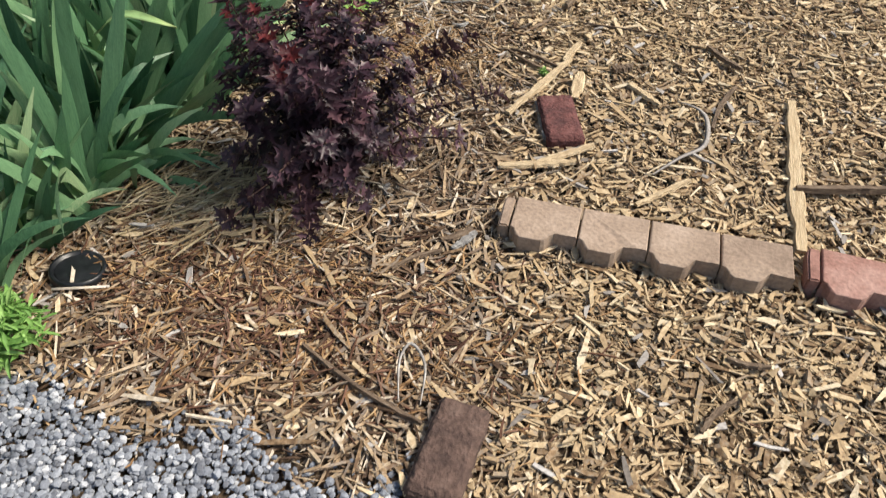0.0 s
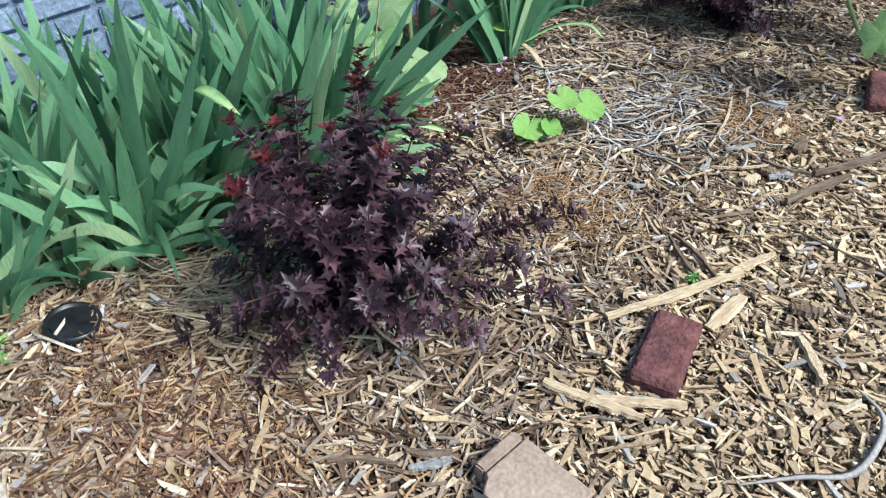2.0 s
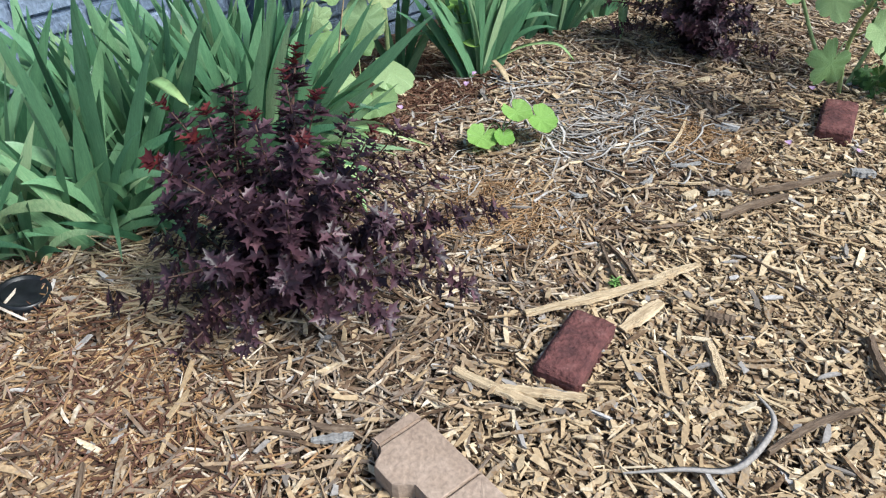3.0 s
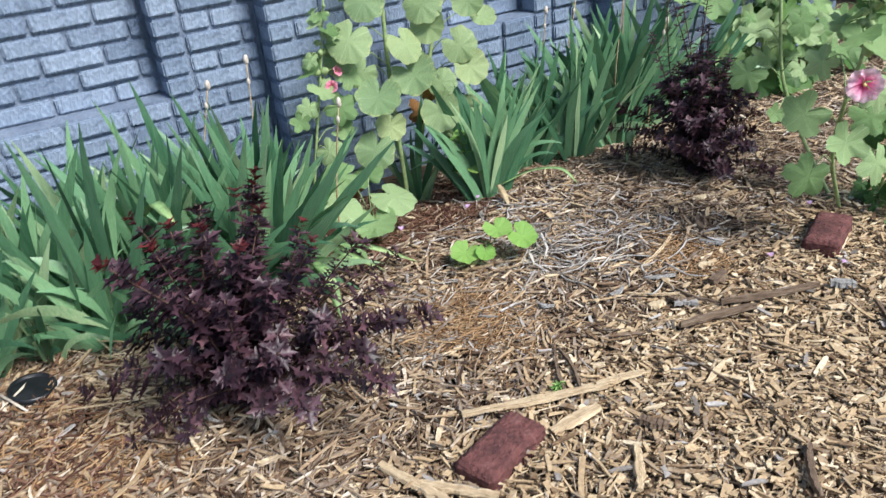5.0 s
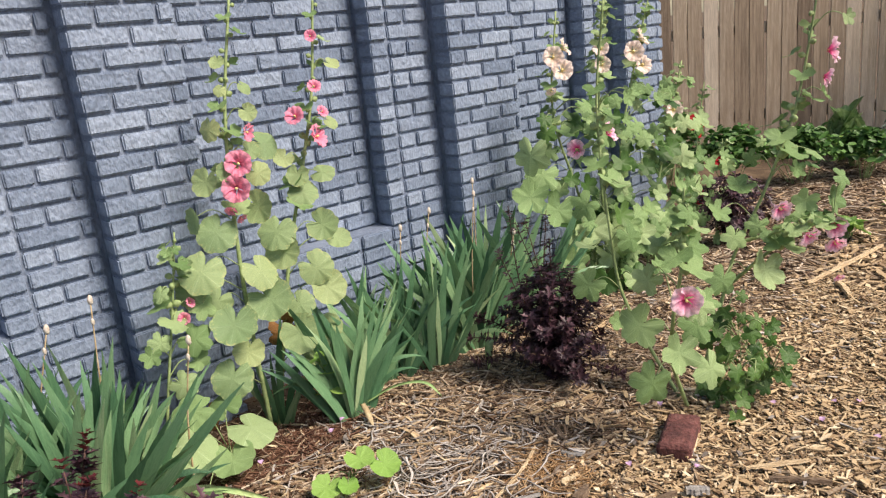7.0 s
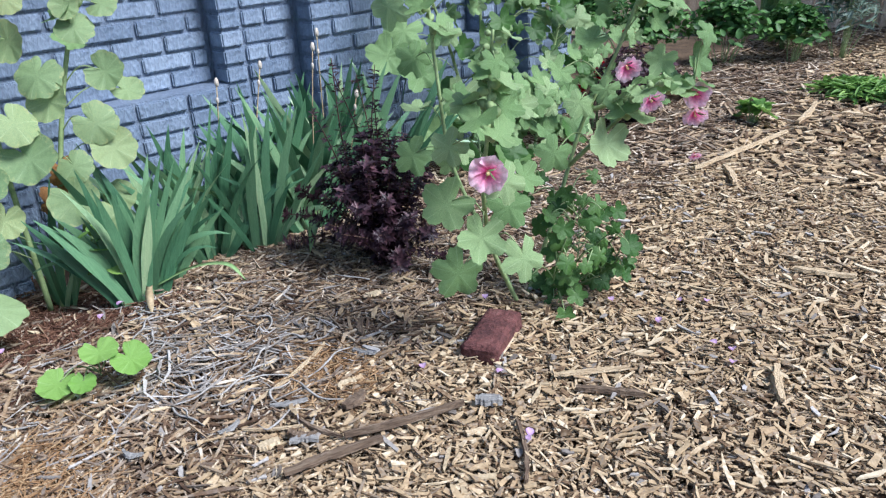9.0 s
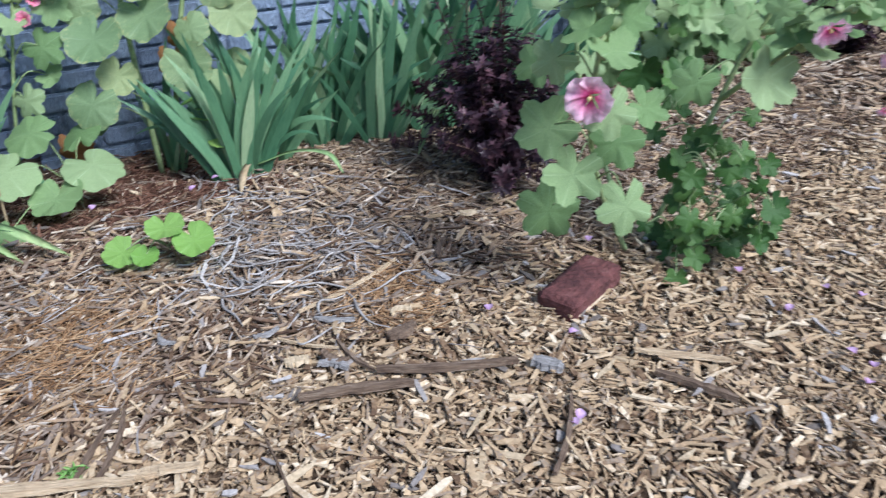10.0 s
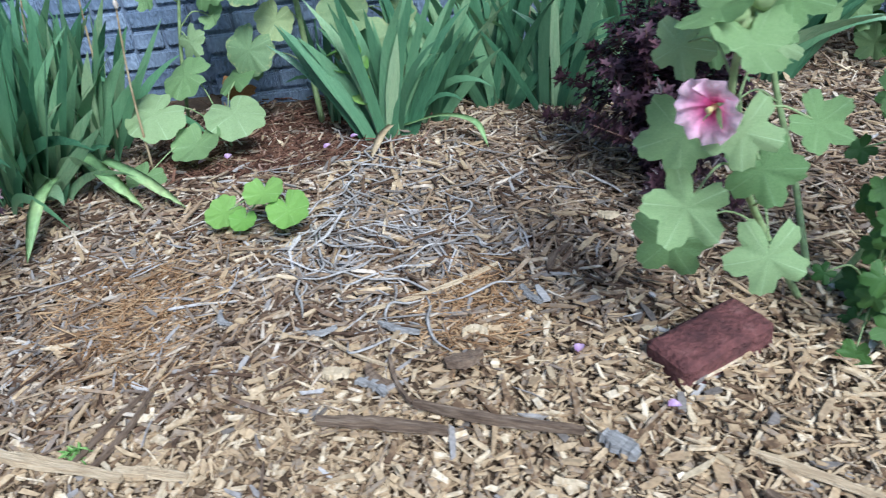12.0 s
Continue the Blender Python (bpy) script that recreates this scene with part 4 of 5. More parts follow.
# iris clumps along the wall
for x, y, n, s, ax in ((-0.94, 0.86, 14, 0.8, 60), (-0.88, 1.2, 15, 1.0, 70), (-0.82, 1.56, 15, 1.0, 40), (-0.83, 1.66, 14, 0.9, 60), (-1.12, 0.78, 13, 1.0, 90), (-1.1, 1.02, 14, 1.05, 70),
                       (-1.06, 1.36, 16, 1.05, 60), (-1.02, 1.66, 15, 1.05, 50), (-1.05, 1.72, 12, 0.95, 40), (-1.28, 0.95, 13, 1.0, 90), (-1.27, 1.22, 13, 1.05, 80), (-1.24, 1.52, 13, 1.05, 70), (-1.25, 1.68, 12, 1.0, 60),
                       (-1.3, 0.62, 12, 1.0, 90), (-1.02, 0.6, 12, 0.95, 60), (-0.93, 1.03, 9, 0.7, 10)):
    iris((x, y, 0), n, s, ax, arch=0.3 if x > -0.95 else 0.06)
iris((-0.9, 1.14, 0), 9, 0.75, 60, 50, (0, 0), 0.8)
iris((-0.84, 1.3, 0), 7, 0.7, 0, 45, (8, 0), 0.7)
iris((-1.0, 2.52, 0), 16, 0.84, 75, 21)
iris((-0.98, 0.98, 0), 8, 0.8, 60, 40, (0, 0), 0.5)
# fans that lean out over the mulch
iris((-0.87, 1.62, 0), 11, 1.05, 48, 22, (24, 0), 0.1)
iris((-0.92, 1.38, 0), 10, 1.02, 22, 22, (20, 0), 0.12)
iris((-0.97, 1.24, 0), 8, 0.95, 15, 22, (18, 0), 0.2)
for x, y, n, s, ax in ((-1.12, 2.62, 12, 0.9, 60), (-1.18, 2.85, 13, 1.0, 70), (-1.1, 3.0, 10, 0.85, 60), (-1.1, 3.22, 15, 1.1, 60), (-1.27, 3.15, 12, 1.05, 80), (-1.2, 3.42, 14, 1.1, 60), (-1.32, 3.5, 12, 1.05, 90), (-1.12, 3.62, 12, 1.05, 50), (-1.33, 2.75, 9, 0.95, 85), (-1.25, 2.36, 5, 0.7, 30)):
    iris((x, y, 0), n, s, ax)
for x, y, h, l in ((-1.2, 1.55, 0.62, (0.03, 0.12)), (-1.15, 1.75, 0.66, (-0.02, 0.05)), (-1.25, 2.95, 0.6, (0.02, 0.04)), (-1.3, 3.1, 0.62, (0, 0.1)), (-1.2, 3.3, 0.66, (0.02, 0.05)), (-1.28, 3.42, 0.7, (0, 0.02)), (-0.92, 1.9, 0.5, (0.03, 0.06)), (-1.1, 0.9, 0.5, (0.02, -0.03)), (-1.05, 3.35, 0.48, (0.05, 0.04))):
    seed_stalk((x, y, 0), h, l)
# bent pale leaves at the foot of the clumps
def strap(pts, width, material, label):
    """A flat leaf along pts, folded along its rib."""
    path = smoothpath(pts, 5)
    verts, faces = [], []
    for i, p in enumerate(path):
        f = i / (len(path) - 1)
        d = (path[min(i + 1, len(path) - 1)] - path[max(i - 1, 0)]).normalized()
        s = d.cross(Vector((0, 0, 1))).normalized() * width * 0.5 * (0.75 + 0.35 * f if f < 0.6 else 0.96 * max(0.03, 1 - ((f - 0.6) / 0.4) ** 1.8))
        verts += [p + s + Vector((0, 0, 0.003)), p, p - s + Vector((0, 0, 0.003)), p - Vector((0, 0, 0.0015))]
    for i in range(len(path) - 1):
        faces += [(i * 4 + k, i * 4 + (k + 1) % 4, i * 4 + 4 + (k + 1) % 4, i * 4 + 4 + k) for k in range(4)]
    faces += [(3, 2, 1, 0), tuple(range(len(path) * 4 - 4, len(path) * 4))]
    solid("bent_leaf", mesh("bent_leaf", verts, faces, material), Matrix(), label, "leaf", "bent pale iris leaves")


for pts, width in ((((-0.86, 1.75, 0.12), (-0.777, 1.822, 0.1), (-0.683, 1.934, 0.02)), 0.042), (((-0.8, 1.84, 0.1), (-0.733, 1.929, 0.08), (-0.665, 2.035, 0.02)), 0.034), (((-0.74, 1.74, 0.1), (-0.626, 1.738, 0.1), (-0.517, 1.72, 0.018)), 0.036),
                   (((-0.95, 1.74, 0.2), (-0.9, 1.73, 0.16), (-0.83, 1.75, 0.05)), 0.024), (((-0.86, 1.36, 0.33), (-0.78, 1.38, 0.385), (-0.67, 1.4, 0.36)), 0.034), (((-0.92, 3.12, 0.1), (-0.86, 3.07, 0.1), (-0.8, 3.0, 0.02)), 0.034)):
    strap(pts, width, PALE, "pale green bent iris leaf drooping to the mulch")
strap(((-0.98, 2.56, 0.01), (-0.93, 2.66, 0.05), (-0.86, 2.74, 0.055), (-0.8, 2.765, 0.012)), 0.024, PALE, "yellow-green arched iris leaf touching the litter")
strap(((-0.95, 2.53, 0.03), (-0.88, 2.5, 0.035), (-0.8, 2.47, 0.015)), 0.024, STRAW, "dry straw-coloured iris leaf beside the clump")

# dark purple shrubs
ends = [(-0.47, 1.56, 0.45), (-0.52, 1.44, 0.43), (-0.45, 1.35, 0.42), (-0.3, 1.2, 0.44), (-0.36, 1.25, 0.36), (-0.28, 1.3, 0.34), (-0.22, 1.38, 0.33), (-0.2, 1.5, 0.34), (-0.28, 1.6, 0.36), (-0.38, 1.62, 0.36), (-0.55, 1.58, 0.34), (-0.6, 1.42, 0.32),
        (-0.55, 1.28, 0.33), (-0.45, 1.18, 0.3), (-0.28, 1.45, 0.4), (-0.35, 1.4, 0.43), (-0.4, 1.5, 0.46), (-0.25, 1.2, 0.24), (-0.16, 1.32, 0.2), (-0.12, 1.46, 0.22), (-0.15, 1.6, 0.24), (-0.3, 1.7, 0.26), (-0.5, 1.7, 0.24), (-0.65, 1.55, 0.2), (-0.64, 1.35, 0.2), (-0.5, 1.15, 0.2), (-0.35, 1.12, 0.2), (-0.22, 1.22, 0.14), (-0.1, 1.38, 0.12), (-0.4, 1.3, 0.4), (-0.33, 1.52, 0.44), (-0.42, 1.42, 0.34), (-0.3, 1.36, 0.3), (-0.37, 1.33, 0.24), (-0.25, 1.5, 0.2), (-0.45, 1.5, 0.24)]
sprawl = [(-0.1, 1.79, 0.225), (0.01, 1.612, 0.19), (-0.33, 1.83, 0.27), (-0.293, 1.135, 0.08), (-0.445, 1.08, 0.14), (-0.052, 1.456, 0.16), (-0.18, 1.81, 0.19), (-0.25, 1.75, 0.25), (-0.33, 1.19, 0.1), (-0.42, 1.14, 0.16), (-0.1, 1.62, 0.2), (-0.4, 1.76, 0.3), (-0.2, 1.24, 0.12), (-0.12, 1.7, 0.24)]
ends = [(-0.4 + (x + 0.4) * (0.8 if z < 0.36 else 0.95), 1.43 + (y - 1.43) * (0.8 if z < 0.36 else 0.95), z * 1.05) for x, y, z in ends]
shrub((-0.38, 1.42, 0), "dark purple-leaved shrub with red tips and sprawling branches", ends + [(-0.47, 1.559, 0.49), (-0.459, 1.295, 0.47), (-0.566, 1.44, 0.44)], 0.036, 5, 0.6, low=sprawl)
ends = [(-0.6 + 0.2 * math.cos(k * 2.4) * math.sqrt(k / 46), 3.14 + 0.21 * math.sin(k * 2.4) * math.sqrt(k / 46), 0.4 - 0.28 * (k / 46) ** 1.6 + R.uniform(-0.03, 0.04)) for k in range(46)]
ends += [(-0.4, 3.05, 0.08), (-0.33, 3.2, 0.06), (-0.75, 2.9, 0.1), (-0.85, 2.95, 0.16), (-0.9, 3.05, 0.2)]
shrub((-0.58, 3.15, 0), "dense dark maroon shrub with round crown", ends, 0.029, 7, 0.04, gap=0.021)
ends = [(-0.7, 3.1, 0.58), (-0.66, 3.22, 0.6), (-0.78, 3.15, 0.62), (-0.6, 3.16, 0.52), (-0.72, 3.02, 0.5), (-0.8, 3.25, 0.55)]
shrub((-0.66, 3.16, 0), "sparse upright dark stems with small purple leaves", ends, 0.024, 4, 0.1, bare=0.5, gap=0.03)
ends = [(-0.95 + 0.24 * math.cos(k * 2.4) * math.sqrt(k / 34), 5.05 + 0.24 * math.sin(k * 2.4) * math.sqrt(k / 34), 0.36 - 0.22 * (k / 34) ** 1.5 + R.uniform(-0.03, 0.03)) for k in range(34)]
shrub((-0.95, 5.05, 0), "small dark purple shrub beside a split stump", ends, 0.042, 5, 0.1, gap=0.04)

# yellowing coral hollyhock against the wall
X = -1.25
A_LEAVES = [((-1.22, 2.237, 0.768), 0.068), ((-1.17, 2.345, 0.613), 0.066), ((-1.16, 2.358, 0.509), 0.079), ((-1.16, 2.214, 0.462), 0.078), ((-1.18, 2.146, 0.664), 0.075), ((-1.15, 2.442, 0.359), 0.073), ((-1.17, 2.471, 0.456), 0.053), ((-1.15, 2.17, 0.286), 0.07), ((-1.18, 2.254, 0.348), 0.055), ((-1.15, 2.509, 0.273), 0.062),
            ((-1.17, 2.559, 0.567), 0.065), ((-1.17, 2.593, 0.485), 0.068), ((-1.21, 2.446, 0.722), 0.068), ((-1.2, 2.455, 0.649), 0.064), ((-1.22, 2.4, 0.82), 0.059), ((-1.22, 2.578, 0.835), 0.055), ((-1.26, 2.479, 1.018), 0.056), ((-1.24, 2.24, 0.935), 0.05), ((-1.24, 2.282, 1.1), 0.042), ((-1.2, 2.304, 0.961), 0.037), ((-1.22, 2.42, 0.932), 0.043),
            ((-1.22, 2.637, 0.7), 0.06), ((-1.21, 2.687, 0.636), 0.05), ((-1.22, 2.669, 0.889), 0.046), ((-1.22, 2.404, 1.01), 0.035), ((-1.22, 2.423, 1.218), 0.027), ((-1.22, 2.341, 1.305), 0.025), ((-1.22, 2.768, 1.258), 0.029), ((-1.24, 2.344, 1.217), 0.021), ((-1.2, 2.408, 1.138), 0.031), ((-1.22, 2.566, 0.897), 0.04), ((-1.2, 2.722, 1.062), 0.029), ((-1.24, 2.533, 0.961), 0.036),
            ((-1.26, 2.188, 0.816), 0.045), ((-1.22, 2.114, 0.598), 0.05), ((-1.23, 2.198, 0.536), 0.055), ((-1.2, 2.178, 0.221), 0.04), ((-1.2, 2.59, 0.323), 0.05)]
FACE = (0.85, -0.45, 0.2)
A_BLOOMS = [((-1.19, 2.381, 1.078), (0.7, 0.45, -0.1), CORAL, 0.62), ((-1.19, 2.343, 0.979), (0.8, -0.5, 0.25), CORAL, 0.9), ((-1.19, 2.322, 0.903), (0.8, -0.55, 0.1), CORAL, 0.95), ((-1.2, 2.295, 0.838), (0.5, -0.5, -0.5), CORAL, 0.42), ((-1.2, 2.32, 0.806), (0.6, 0.2, -0.6), CORAL, 0.4), ((-1.2, 2.584, 1.096), (0.5, -0.6, 0.5), CORAL, 0.7), ((-1.19, 2.638, 1.018), (0.7, 0.4, 0.3), CORAL, 0.85),
            ((-1.2, 2.686, 1.099), (0.7, 0.1, 0.4), CORAL, 0.45), ((-1.2, 2.672, 1.187), (0.7, -0.3, 0.5), CORAL, 0.5), ((-1.2, 2.686, 1.359), FACE, CORAL, 0.42)]
holly, _ = hollyhock((-1.27, 2.37, -0.01), "tall coral-flowered hollyhock with yellowing round leaves", [[(-1.25, 2.32, -0.01), (-1.25, 2.31, 0.489), (-1.25, 2.322, 0.824), (-1.25, 2.355, 1.154), (-1.25, 2.44, 1.52)], [(-1.25, 2.35, -0.01), (-1.25, 2.436, 0.366), (-1.25, 2.511, 0.642), (-1.25, 2.612, 0.928), (-1.25, 2.69, 1.174), (-1.25, 2.75, 1.5)]],
                     A_LEAVES, ROUND[LEAFY.name], A_BLOOMS)
for p, s in (((0.06, 0.08, 0.44), 0.05), ((0.05, 0.05, 0.36), 0.06), ((0.06, -0.28, 0.16), 0.05)):
    part("withered_leaf", R.choice(WITHERED), holly, facing(p, (0.7, -0.2, 0.1), (0, 0.2, -1), s), "curled brown withered leaf")
hollyhock((-1.24, 1.98, -0.01), "slender young hollyhock with small pink flowers", [[(-1.25, 1.92, -0.01), (-1.22, 1.98, 0.302), (-1.22, 2.048, 0.57), (-1.22, 2.1, 0.8)]],
          [((-1.19, 2.087, 0.447), 0.058), ((-1.2, 2.011, 0.622), 0.03), ((-1.18, 1.972, 0.475), 0.038), ((-1.18, 1.937, 0.439), 0.036), ((-1.2, 2.136, 0.548), 0.052), ((-1.18, 2.016, 0.314), 0.05), ((-1.2, 2.083, 0.75), 0.019), ((-1.2, 2.055, 0.748), 0.02), ((-1.2, 2.107, 0.689), 0.026), ((-1.2, 2.09, 0.367), 0.042)], LOBED[LEAFG.name],
          [((-1.19, 2.067, 0.526), FACE, CORAL, 0.42), ((-1.2, 2.094, 0.566), (0.6, 0.3, 0.4), CORAL, 0.36)], buds=14, start=0.6, r0=0.006)
hollyhock((-1.06, 2.08, -0.01), "low hollyhock seedling with broad round green leaves", [[(-1.06, 2.08, -0.01), (-1.06, 2.08, 0.05)]],
          [((-0.97, 1.93, 0.175), 0.078), ((-0.97, 2.13, 0.15), 0.078), ((-0.92, 2.03, 0.1), 0.07), ((-0.84, 1.9, 0.06), 0.05), ((-1.1, 2.0, 0.22), 0.07), ((-1.14, 2.12, 0.18), 0.06)], ROUND[LEAFG.name], [], buds=0, r0=0.005, flat=True)

# bright seedling in the litter
hollyhock((-0.6, 2.25, -0.01), "bright green round-leaved seedling in the mulch", [[(-0.6, 2.25, -0.01), (-0.6, 2.25, 0.02)]],
    [((-0.57, 2.145, 0.05), 0.044), ((-0.541, 2.245, 0.105), 0.044), ((-0.496, 2.297, 0.082), 0.046), ((-0.53, 2.19, 0.05), 0.03)], ROUND[SEEDL.name], [], buds=0, r0=0.003, name="seedling", category="seedling", flat=True)

# pink hollyhock by the brick
hollyhock((-0.125, 3.25, -0.01), "pink hollyhock with lobed green leaves beside a brick", [
    [(-0.11, 3.23, -0.01), (-0.079, 3.1, 0.214), (-0.006, 3.0, 0.409), (0.04, 2.97, 0.559), (0.023, 3.0, 0.675), (0.036, 3.0, 0.78)],
    [(-0.16, 3.27, -0.01), (-0.28, 3.27, 0.153), (-0.357, 3.23, 0.356), (-0.386, 3.22, 0.58), (-0.408, 3.22, 0.798), (-0.411, 3.22, 1.008), (-0.37, 3.22, 1.29)],
    [(-0.12, 3.28, -0.01), (-0.1, 3.38, 0.227), (-0.071, 3.45, 0.463), (-0.004, 3.5, 0.653), (0.044, 3.55, 0.841), (0.056, 3.62, 0.994), (0.09, 3.65, 1.3)],
    [(-0.09, 3.42, 0.35), (0.06, 3.42, 0.5), (0.19, 3.4, 0.62)], [(-0.06, 3.46, 0.5), (0.1, 3.53, 0.56), (0.18, 3.57, 0.57)]],
    [((-0.047, 2.947, 0.21), 0.066), ((0.087, 3.033, 0.261), 0.058), ((0.064, 2.918, 0.345), 0.058), ((-0.097, 2.967, 0.369), 0.066), ((0.055, 3.02, 0.385), 0.054), ((-0.29, 3.12, 0.293), 0.032), ((-0.43, 3.15, 0.382), 0.06), ((-0.002, 3.25, 0.444), 0.049), ((0.032, 3.1, 0.43), 0.045), ((0.1, 2.96, 0.47), 0.05), ((-0.04, 2.93, 0.53), 0.046), ((-0.112, 3.1, 0.513), 0.035), ((-0.03, 3.05, 0.588), 0.046), ((0.036, 3.03, 0.61), 0.046), ((0.009, 3.02, 0.687), 0.04), ((0.06, 2.98, 0.72), 0.034), ((-0.02, 2.97, 0.62), 0.04),
     ((-0.068, 3.35, 0.624), 0.041), ((0.083, 3.35, 0.461), 0.064), ((-0.042, 3.5, 0.766), 0.031), ((-0.052, 3.45, 0.687), 0.046), ((0.108, 3.6, 0.776), 0.039), ((0.168, 3.6, 0.636), 0.046), ((0.128, 3.5, 0.647), 0.041), ((0.192, 3.6, 0.703), 0.035), ((0.108, 3.65, 0.947), 0.033), ((-0.025, 3.6, 0.808), 0.032), ((0.077, 3.55, 0.729), 0.031), ((0.004, 3.45, 0.566), 0.038), ((-0.043, 3.4, 0.535), 0.042), ((0.169, 3.65, 1.164), 0.025), ((0.056, 3.65, 1.125), 0.023),
     ((-0.305, 3.22, 0.544), 0.049), ((-0.277, 3.2, 0.411), 0.038), ((-0.479, 3.22, 0.635), 0.056), ((-0.33, 3.22, 0.712), 0.034), ((-0.443, 3.22, 0.891), 0.026), ((-0.338, 3.22, 0.981), 0.026), ((-0.46, 3.2, 0.5), 0.045)],
    LOBED[LEAFG.name],
    [((0.075, 2.935, 0.497), (0.58, -0.7, 0.0), PINK, 0.86), ((0.1, 3.39, 0.648), (0.5, -0.3, -0.25), PINK, 0.68), ((0.22, 3.31, 0.602), (0.75, -0.3, -0.5), PINK, 0.62), ((0.175, 3.59, 0.555), (0.6, -0.5, -0.1), PINK, 0.72), ((0.178, 3.59, 0.505), (0.5, -0.5, -0.5), PINK, 0.66), ((-0.483, 3.2, 0.83), (0.2, -0.8, 0.1), PINK, 0.66), ((-0.44, 3.3, 0.865), (0.6, 0.3, 0.3), PINK, 0.7),
     ((0.13, 3.62, 1.075), (0.75, 0.5, 0.05), PINK, 0.78), ((0.12, 3.62, 1.0), (0.7, 0.5, -0.3), PINK, 0.58), ((0.21, 3.55, 0.41), (0.5, -0.4, -0.6), PINK, 0.35)], r0=0.0068, buds=18, start=0.6)
v = thing("vine", (-0.07, 3.335, 0), "leafy dark green vine at the foot of the hollyhock", "vine")
VINE = [stalk(v, [(0, 0, -0.01), (0.05 + 0.03 * k, -0.05 + 0.05 * k, 0.12), (0.08 * math.cos(k), 0.06 * math.sin(k), 0.26 + 0.02 * k)], 0.003, 0.001, 5) for k in range(4)]
for i in range(60):
    path = VINE[i % 4]
    q = path[min(len(path) - 1, 1 + i // 6)]
    leaf_on(v, path, q + Vector((R.gauss(0.03, 0.045), R.gauss(0, 0.06), R.uniform(-0.02, 0.04))), R.uniform(0.02, 0.034), LOBED[LEAFD.name])

# pale and red hollyhocks by the wall's end
W_STEMS = [[(-1.22, 4.22, -0.01), (-1.2, 4.05, 0.5), (-1.2, 3.9, 0.92), (-1.2, 3.96, 1.36)], [(-1.2, 4.25, -0.01), (-1.2, 4.22, 0.66), (-1.2, 4.26, 1.14), (-1.2, 4.32, 1.45)], [(-1.18, 4.4, -0.01), (-1.2, 4.38, 0.6), (-1.2, 4.55, 1.12), (-1.2, 4.68, 1.42)], [(-1.15, 4.5, -0.01), (-1.2, 4.72, 0.48), (-1.2, 4.84, 0.77), (-1.2, 4.95, 1.05)]]
W_LEAVES = []
for i in range(190):
    f = R.random()
    s = R.choice(W_STEMS)
    h = 0.05 + 0.92 * f ** 1.15
    a = R.uniform(0, math.tau)
    reach = 0.26 * (1 - 0.55 * f)
    W_LEAVES.append(((-1.12 + reach * math.cos(a) * 0.7, s[0][1] * (1 - f) + s[2][1] * f + reach * math.sin(a) * 1.1, h), R.uniform(0.036, 0.08) * (1.1 - 0.45 * f)))
W_LEAVES += [((-1.15, 3.68, 0.76), 0.09), ((-1.15, 3.66, 0.58), 0.085), ((-1.1, 3.78, 0.5), 0.09), ((-1.05, 3.95, 0.38), 0.09), ((-1.15, 3.75, 0.66), 0.08), ((-1.18, 4.02, 0.86), 0.07), ((-1.05, 3.8, 0.25), 0.08)]
WF = (0.8, -0.55, 0.1)
W_BLOOMS = [((-1.17, 3.883, 1.166), WF, CREAM, 0.85), ((-1.18, 3.96, 1.195), (0.7, 0.5, 0.4), CREAM, 0.75), ((-1.16, 3.926, 1.102), (0.75, -0.5, 0.3), CREAM, 0.9), ((-1.17, 4.228, 1.17), (0.6, -0.7, 0.4), CREAM, 0.7), ((-1.17, 4.228, 1.1), WF, CREAM, 0.72), ((-1.17, 4.473, 1.138), WF, CREAM, 0.92), ((-1.18, 4.545, 1.19), (0.6, 0.4, 0.4), CREAM, 0.85), ((-1.16, 4.525, 1.066), (0.7, -0.2, 0.2), CREAM, 0.85), ((-1.17, 4.81, 0.809), WF, CREAM, 0.85), ((-1.16, 4.77, 0.718), (0.7, 0.2, 0.1), CREAM, 0.8), ((-1.16, 4.6, 0.66), (0.6, 0.3, -0.3), CREAM, 0.6), ((-1.17, 3.858, 1.027), (0.6, -0.3, -0.6), CREAM, 0.45)]
# every third leaf takes the dark green, standing in for shade inside the group
hollyhock((-1.2, 4.3, -0.01), "cream-flowered hollyhocks in a leafy group against the wall", W_STEMS, W_LEAVES, LOBED[LEAFG.name] + LOBED[LEAFD.name][:2], W_BLOOMS, 1.12, 0.008, 24, 0.6)
hollyhock((-1.12, 5.0, -0.01), "crimson-flowered hollyhock before the fence", [[(-1.15, 5.0, -0.01), (-1.2, 5.08, 0.5), (-1.2, 5.17, 0.9)], [(-1.1, 5.1, -0.01), (-1.18, 5.3, 0.3), (-1.2, 5.36, 0.55)], [(-1.1, 4.9, -0.01), (-1.15, 4.95, 0.3)]],
          [((-1.1 + R.gauss(0, 0.1), 5.02 + R.gauss(0, 0.16), R.uniform(0.08, 0.55)), R.uniform(0.032, 0.06)) for _ in range(24)], LOBED[LEAFG.name],
          [((-1.17, 4.996, 0.7), WF, RED, 0.9), ((-1.17, 5.05, 0.645), (0.6, 0.2, -0.2), RED, 0.7), ((-1.16, 5.024, 0.281), WF, RED, 0.9), ((-1.17, 5.27, 0.431), WF, RED, 0.7), ((-1.16, 4.88, 0.23), (0.7, -0.3, -0.4), RED, 0.6)], 1.0, 0.006, 10, 0.7)

